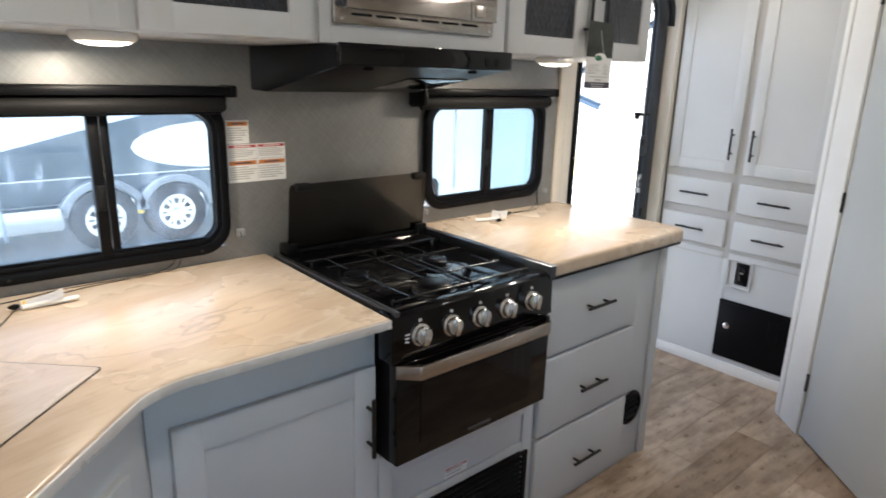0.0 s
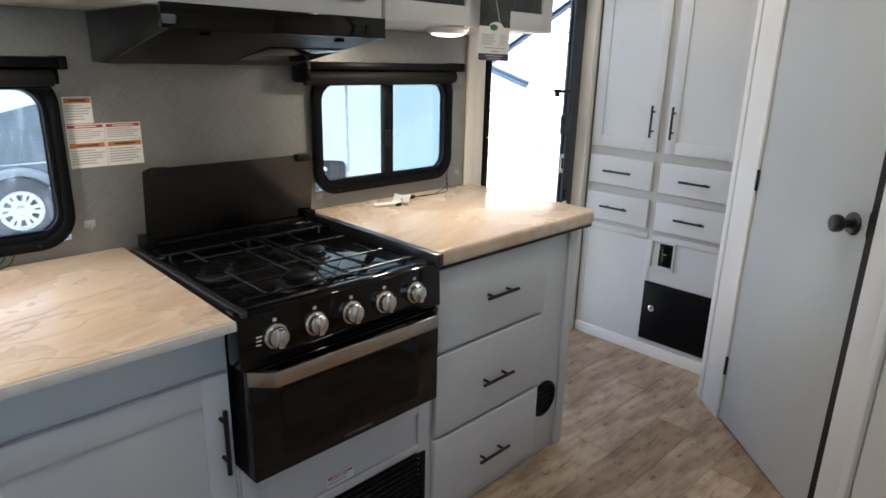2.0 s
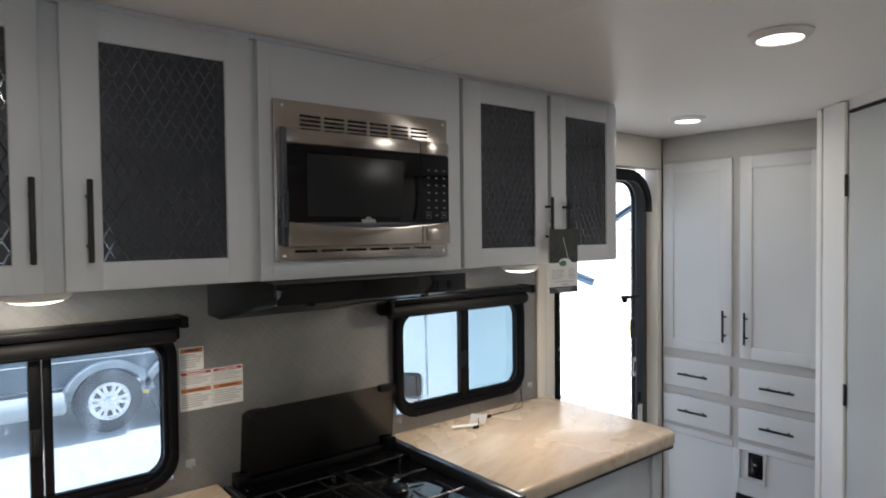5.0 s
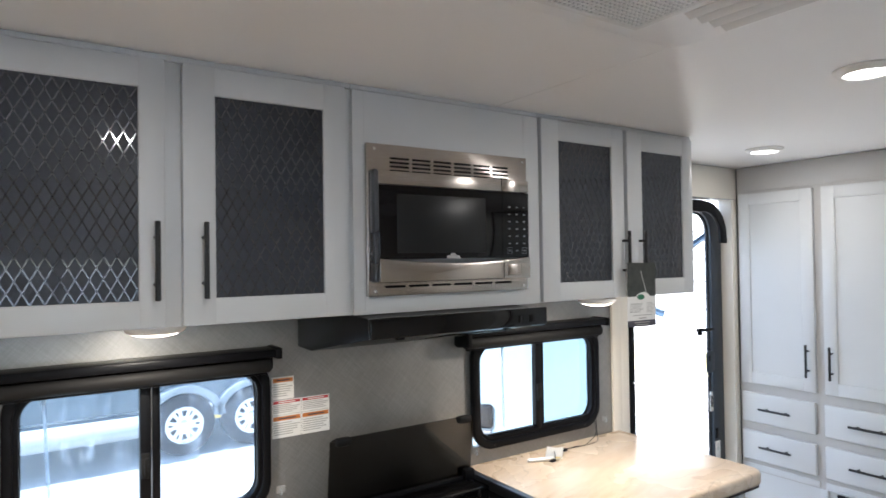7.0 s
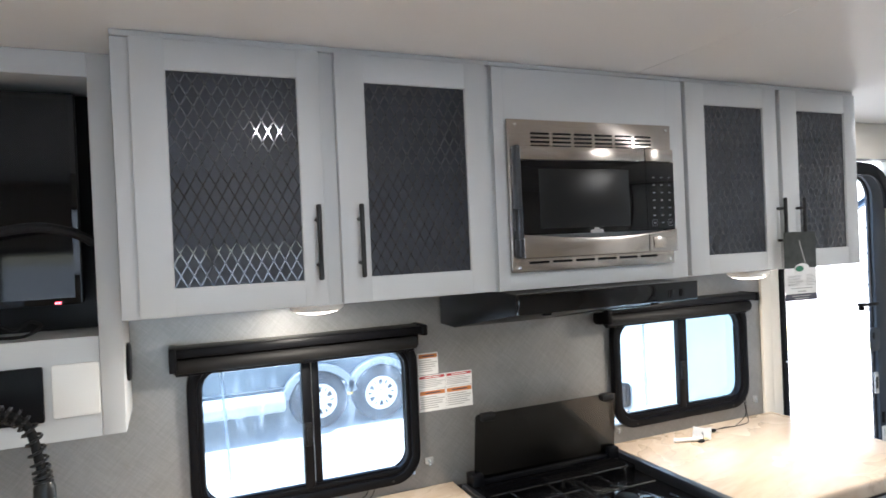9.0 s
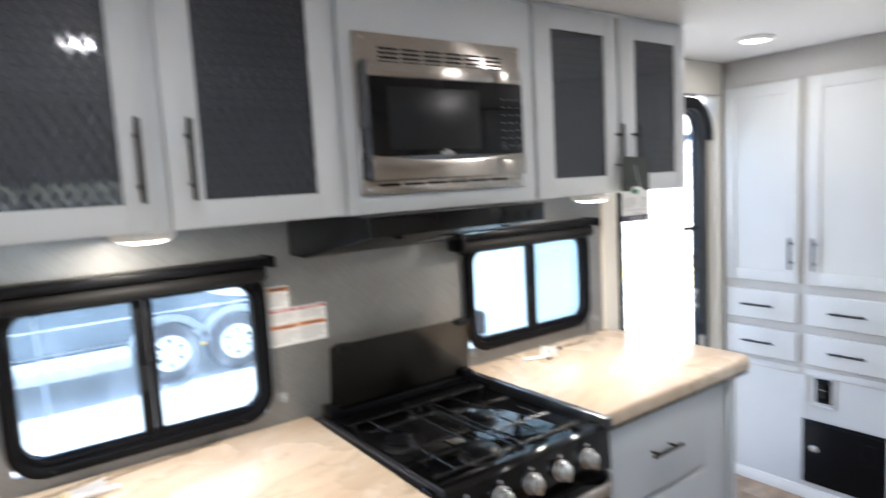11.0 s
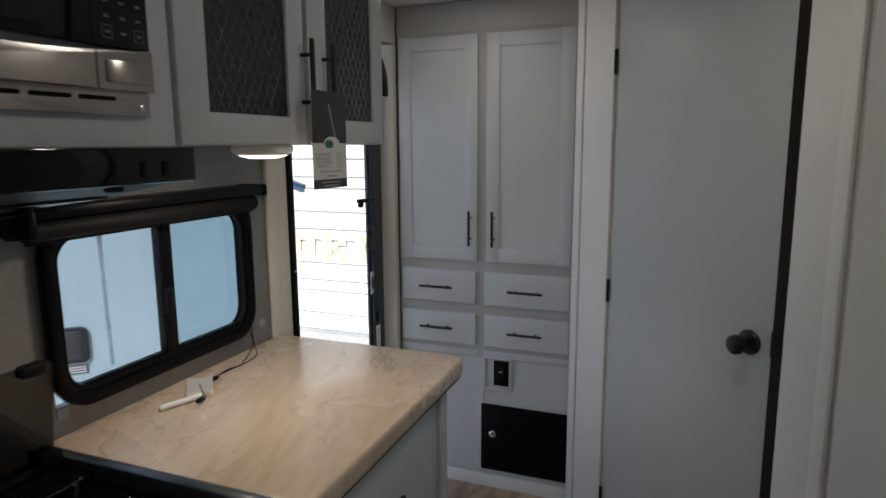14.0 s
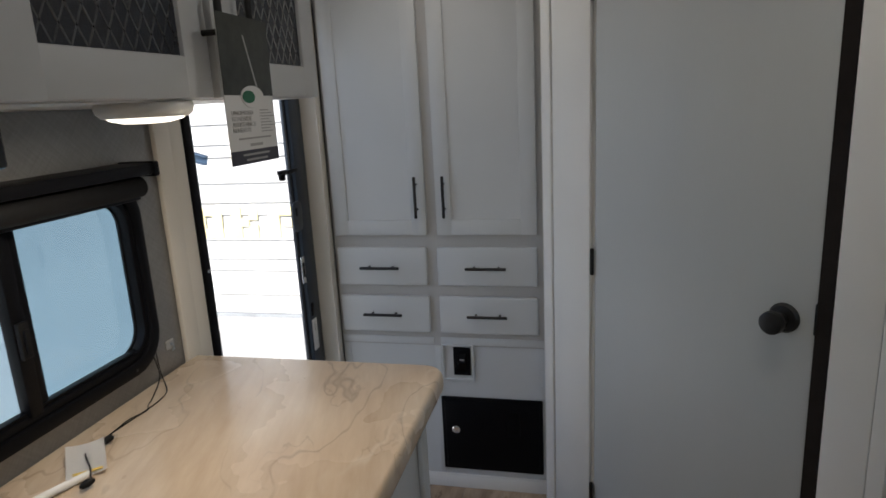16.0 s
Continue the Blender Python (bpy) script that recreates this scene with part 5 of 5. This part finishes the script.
neck = smooth_line([(-0.23, 1.42, 1.02), (-0.23, 1.42, 1.16), (-0.232, 1.42, 1.28), (-0.20, 1.41, 1.352), (-0.158, 1.40, 1.368), (-0.115, 1.39, 1.34), (-0.098, 1.385, 1.27), (-0.094, 1.385, 1.235)], 10)
part("hose", sweep(neck, 0.008, 10), RUBBER, fa, "black hose")
coil, turns = [], 26
for i in range(turns * 10 + 1):
    u = i / (turns * 10) * (len(neck) - 2)
    a, f = int(u), u - int(u)
    c = neck[a].lerp(neck[a + 1], f)
    d = (neck[a + 1] - neck[a]).normalized()
    n1 = d.cross(Vector((0, 1, 0.1))).normalized()
    n2 = d.cross(n1)
    ang = 2 * math.pi * i / 10
    coil.append(c + 0.0145 * (math.cos(ang) * n1 + math.sin(ang) * n2))
part("spring", sweep(coil, 0.0028, 5), BLACK_METAL, fa, "black coil spring")
part("spray_head", lathe([(0.012, 0), (0.018, 0.01), (0.019, 0.05), (0.016, 0.085), (0.019, 0.12), (0.017, 0.125)], (-0.093, 1.385, 1.24), (0, 0, -1)), BLACK_METAL, fa, "black spray head")
part("lever", rod((-0.215, 1.42, 0.98), (-0.165, 1.40, 1.0), 0.006), BLACK_METAL, fa)

# ---- air conditioner panel on the ceiling ----
ac = thing("ceiling_vent", (0.95, 0.45, CEIL_Z), "white ceiling air conditioner panel with grille and louvres", "air vent")
part("cover", prism(round_rect(0.55, 1.30, 0.12, 0.782, 0.04), CEIL_Z - 0.022, CEIL_Z - 0.0005, "z", 0.008), CEIL, ac)
gr = part("grille", ring([(0.80, 0.30), (1.13, 0.30), (1.13, 0.740), (0.80, 0.740)], [(0.812, 0.312), (1.118, 0.312), (1.118, 0.728), (0.812, 0.728)], CEIL_Z - 0.027, CEIL_Z - 0.0215, "z", bev=0.001), WHITE, ac, "white grille frame")
part("grille_backing", box(0.812, 1.118, 0.312, 0.728, CEIL_Z - 0.0235, CEIL_Z - 0.0222), surf("grille_backing_grey", (0.26, 0.26, 0.26), 0.8), gr, smooth=False)
bars = []
for i in range(30):
    x = 0.816 + i * 0.0103
    bars.append(box(x, x + 0.0035, 0.312, 0.728, CEIL_Z - 0.0262, CEIL_Z - 0.0238))
for i in range(40):
    y = 0.316 + i * 0.0103
    bars.append(box(0.812, 1.118, y, y + 0.0035, CEIL_Z - 0.0258, CEIL_Z - 0.0238))
tagged(part("grille_mesh", join(*bars), WHITE, gr, "fine white mesh", smooth=False), kind="stuff")
for i in range(4):
    part("louvre", moved(box(-0.009, 0.009, -0.125, 0.125, -0.0012, 0.0012, 0.0006), Matrix.Translation((1.152 + i * 0.0352, 0.524, CEIL_Z - 0.0262)) @ Matrix.Rotation(radians(24), 4, "Y")), WHITE, ac)


# ---- writing ----
def lettering(name, body, size, m, material, parent, width=None):
    """Flat letters in Blender's own font, as a thin mesh, placed by m (letters lie in the local xy plane)."""
    cu = bpy.data.curves.new(name, "FONT")
    cu.body, cu.size, cu.extrude, cu.resolution_u = body, size, 0.0002, 2
    tmp = new("tmp_text", cu)
    me = bpy.data.meshes.new_from_object(tmp)
    bpy.data.objects.remove(tmp)
    bm = bmesh.new()
    bm.from_mesh(me)
    if width:
        xs = [v.co.x for v in bm.verts]
        bmesh.ops.scale(bm, vec=(width / (max(xs) - min(xs)), 1, 1), verts=bm.verts)
    bmesh.ops.transform(bm, matrix=m, verts=bm.verts)
    return part(name, bm, material, parent, smooth=False)


# ---- hang tag on the cabinet handles ----
TY2 = 1.3470
tag = thing("hang_tag", (1.872, TY2, 1.43), "printed card tag hanging from two cabinet handles", "tag")
TM = Matrix.Translation((1.890, TY2, 1.638)) @ Matrix.Rotation(radians(0.6), 4, "Y")
PHOTO = surf("dark_photo_print", (0.030, 0.034, 0.028), 0.35, var=0.5, scale=22, fine=60, relief=0.0)


def card(x0, x1, z0, z1, y0, y1, b=0.0):
    return moved(box(x0, x1, y0, y1, z0, z1, b), TM)


part("card", card(-0.070, 0.070, -0.212, -0.004, 0.0, 0.0008), PAPER, tag, smooth=False)
part("photo_print", card(-0.070, 0.070, -0.114, -0.004, -0.0006, -0.0002), PHOTO, tag, "dark green photograph", smooth=False)
part("road_line", moved(prism([(-0.006, -0.03), (-0.002, -0.03), (0.026, -0.108), (0.022, -0.108)], -0.0010, -0.0007, "y"), TM), GREY_PRINT, tag, smooth=False)
part("badge", moved(prism([(0.006 + 0.033 * math.cos(radians(a)), -0.116 + 0.016 * math.sin(radians(a))) for a in range(0, 360, 15)], -0.0014, -0.0007, "y"), TM), PAPER, tag, "oval badge")
part("badge_shape", moved(prism([(-0.006 + 0.018 * math.cos(radians(a)), -0.116 + 0.009 * math.sin(radians(a))) for a in range(0, 360, 20)], -0.0018, -0.0015, "y"), TM), GREEN, tag)
part("bottom_band", card(-0.070, 0.070, -0.212, -0.192, -0.0006, -0.0002), DARK_PRINT, tag, "dark band", smooth=False)
for i in range(2):
    part("text_bar", card(-0.038 + i * 0.008, 0.040 - i * 0.008, -0.200 - i * 0.0075, -0.197 - i * 0.0075, -0.0010, -0.0007), GREY_PRINT, tag, smooth=False)
for i, word in enumerate(("UNLIMITED", "ROADSIDE", "ASSISTANCE", "BENEFITS")):
    lettering("lettering", word, 0.0088, TM @ Matrix.Translation((-0.058, -0.0006, -0.1415 - i * 0.0082)) @ Matrix.Rotation(radians(90), 4, "X"), GREY_PRINT, tag, (0.060, 0.054, 0.066, 0.049)[i])
for i in range(8):
    part("text_bar", card(0.024, 0.050 + 0.008 * (i * 7 % 3), -0.136 - i * 0.0045, -0.1345 - i * 0.0045, -0.0006, -0.0002), GREY_PRINT, tag, smooth=False)
part("text_bar", card(-0.044, 0.050, -0.1765, -0.174, -0.0006, -0.0002), GREY_PRINT, tag, smooth=False)
part("mark", card(-0.014, 0.022, -0.187, -0.183, -0.0006, -0.0002), GREY_PRINT, tag, smooth=False)

# ---- safety stickers on the wall ----
def sticker(x0, x1, z0, z1, y, head, lines):
    s = thing("warning_sticker", ((x0 + x1) / 2, y, z0), "white warning sticker with a %s heading" % ("red" if head is RED else "orange"), "sticker", "warning stickers")
    w, hgt = x1 - x0, z1 - z0
    part("sheet", box(x0, x1, y - 0.0008, y, z0, z1), PAPER, s, smooth=False)
    part("heading", box(x0 + 0.003, x1 - 0.003, y - 0.0013, y - 0.0009, z1 - hgt * 0.24, z1 - hgt * 0.06), head, s, smooth=False)
    part("heading_text", box(x0 + w * 0.22, x1 - w * 0.2, y - 0.0017, y - 0.0014, z1 - hgt * 0.18, z1 - hgt * 0.12), PAPER if head is RED else DARK_PRINT, s, smooth=False)
    rnd = random.Random(int(x0 * 1000))
    for i in range(lines):
        z = z1 - hgt * 0.32 - i * hgt * 0.6 / lines
        part("text_bar", box(x0 + 0.004, x1 - 0.004 - w * 0.3 * rnd.random(), y - 0.0012, y - 0.0009, z - hgt * 0.26 / lines, z), GREY_PRINT, s, smooth=False)


SY = WALL_Y - 0.0006
sticker(0.806, 0.872, 1.250, 1.316, SY, ORANGE, 6)
sticker(0.806, 0.894, 1.205, 1.248, SY, RED, 5)
sticker(0.895, 0.984, 1.205, 1.248, SY, RED, 5)
sticker(0.806, 0.894, 1.138, 1.204, SY, ORANGE, 6)
sticker(0.895, 0.984, 1.138, 1.204, SY, ORANGE, 6)
sticker(1.149, 1.235, 0.3305, 0.363, BY - 0.0006, RED, 2)

# ---- small clips on the wall ----
for cx, cz in ((0.829, 0.990), (2.203, 0.988), (1.539, 0.974)):
    c = thing("shade_clip", (cx, WALL_Y, cz), "small clear plastic shade clip", "clip", "shade clips")
    part("plate", prism(round_rect(cx - 0.014, cx + 0.014, cz - 0.011, cz + 0.011, 0.004, 3), WALL_Y - 0.004, WALL_Y - 0.0005, "y", 0.001), CLIP, c)
    part("hook", sweep([(cx, WALL_Y - 0.004, cz + 0.002), (cx, WALL_Y - 0.011, cz - 0.001), (cx, WALL_Y - 0.012, cz - 0.009), (cx, WALL_Y - 0.007, cz - 0.014)], 0.0025, 6), WAND, c)

# ---- shade cords, their tags and weights on the worktops ----
CZ, CR = 0.9165, 0.9315


def cord_set(cord, loop, paper, stick, weights, flip):
    s = thing("cord_with_tag", tuple(paper[0]), "thin dark shade cord with a paper tag and weights", "pull cord", "pull cords on the worktop")
    part("cord", sweep(smooth_line(cord), 0.0013, 6), RUBBER, s)
    part("cord", sweep(smooth_line(loop), 0.0013, 6), RUBBER, s)
    (px, py, pz), ang = paper
    m = Matrix.Translation((px, py, pz)) @ Matrix.Rotation(radians(ang), 4, "Z")
    bm = bmesh.new()
    grid = [[bm.verts.new((-0.044 + 0.088 * i / 5, -0.030 + 0.060 * j / 5, 0.002 + 0.016 * (i / 5) ** 2 + 0.004 * (abs(j - 2.5) / 2.5) ** 2)) for j in range(6)] for i in range(6)]
    for i in range(5):
        for j in range(5):
            bm.faces.new((grid[i][j], grid[i + 1][j], grid[i + 1][j + 1], grid[i][j + 1]))
    bmesh.ops.solidify(bm, geom=list(bm.faces), thickness=-0.0008)
    pp = part("paper_tag", moved(bm, m), PAPER, s, "curled white paper tag")
    part("yellow_strip", moved(box(-0.040, -0.033, -0.024, 0.020, 0.0062, 0.0070), m), YELLOW, pp, smooth=False)
    (a, b) = stick
    part("wrapped_stick", join(rod(a, b, 0.0065, 10)), PAPER, s, "white plastic stick")
    for w in weights:
        part("weight", lathe([(0.002, 0), (0.005, 0.004), (0.0065, 0.012), (0.0045, 0.022), (0.0015, 0.024)], w, (0.8, -0.35, 0.12), 14), RUBBER, s, "small black weight")


cord_set([(2.138, 1.786, 1.0040), (2.134, 1.778, 0.9490), (2.092, 1.736, CR), (2.047, 1.720, CR), (1.987, 1.720, CR), (1.922, 1.724, CR), (1.867, 1.723, CR), (1.832, 1.707, 0.9410), (1.787, 1.657, 0.9450), (1.764, 1.637, 0.9390)],
         [(2.130, 1.786, 0.9890), (2.126, 1.776, 0.9440), (2.057, 1.744, CR), (2.024, 1.730, CR), (2.002, 1.717, CR), (1.962, 1.728, CR), (1.902, 1.722, CR)],
         ((1.814, 1.690, CR), 42), ((1.690, 1.694, 0.9375), (1.785, 1.656, 0.9375)), [(1.867, 1.707, 0.9385), (1.744, 1.640, 0.9390)], 1)
cord_set([(0.640, 1.788, 0.965), (0.62, 1.780, 0.93), (0.56, 1.772, CZ), (0.48, 1.764, CZ), (0.40, 1.755, CZ), (0.33, 1.735, CZ), (0.26, 1.70, CZ), (0.21, 1.60, CZ), (0.17, 1.50, CZ)],
         [(0.655, 1.788, 0.965), (0.63, 1.778, 0.92), (0.52, 1.778, CZ), (0.42, 1.775, CZ), (0.34, 1.772, CZ), (0.27, 1.75, CZ), (0.20, 1.74, CZ)],
         ((0.300, 1.690, CZ), -8), ((0.255, 1.668, 0.9225), (0.372, 1.672, 0.9225)), [(0.232, 1.680, 0.9235)], 1)

# ---- wood-look planks, last ----
rnd = random.Random(4)
PW, PL = 0.152, 0.92
mesh_cache = {}


def plank_mesh(length, width):
    key = (round(length, 3), round(width, 3))
    if key not in mesh_cache:
        bm = box(0, length - 0.001, 0, width - 0.001, -0.0035, 0.0, 0.0008, 1)
        mesh_cache[key] = finish(bm, "plank", PLANK, Vector((0, 0, 0)), False)
    return mesh_cache[key]


floor_ob = bpy.data.objects["floor"]
row = 0
y = -0.95
while y < 1.79:
    width = min(PW, 1.798 - y)
    x = -0.25 - (row * 0.37) % PL
    while x < 3.23:
        x0, x1 = max(x, -0.25), min(x + PL, 3.238)
        if x1 - x0 > 0.02:
            pl = new("plank", plank_mesh(x1 - x0, width))
            pl.location = (x0, y, 0.0)
            pl.parent = floor_ob
        x += PL
    y += PW
    row += 1
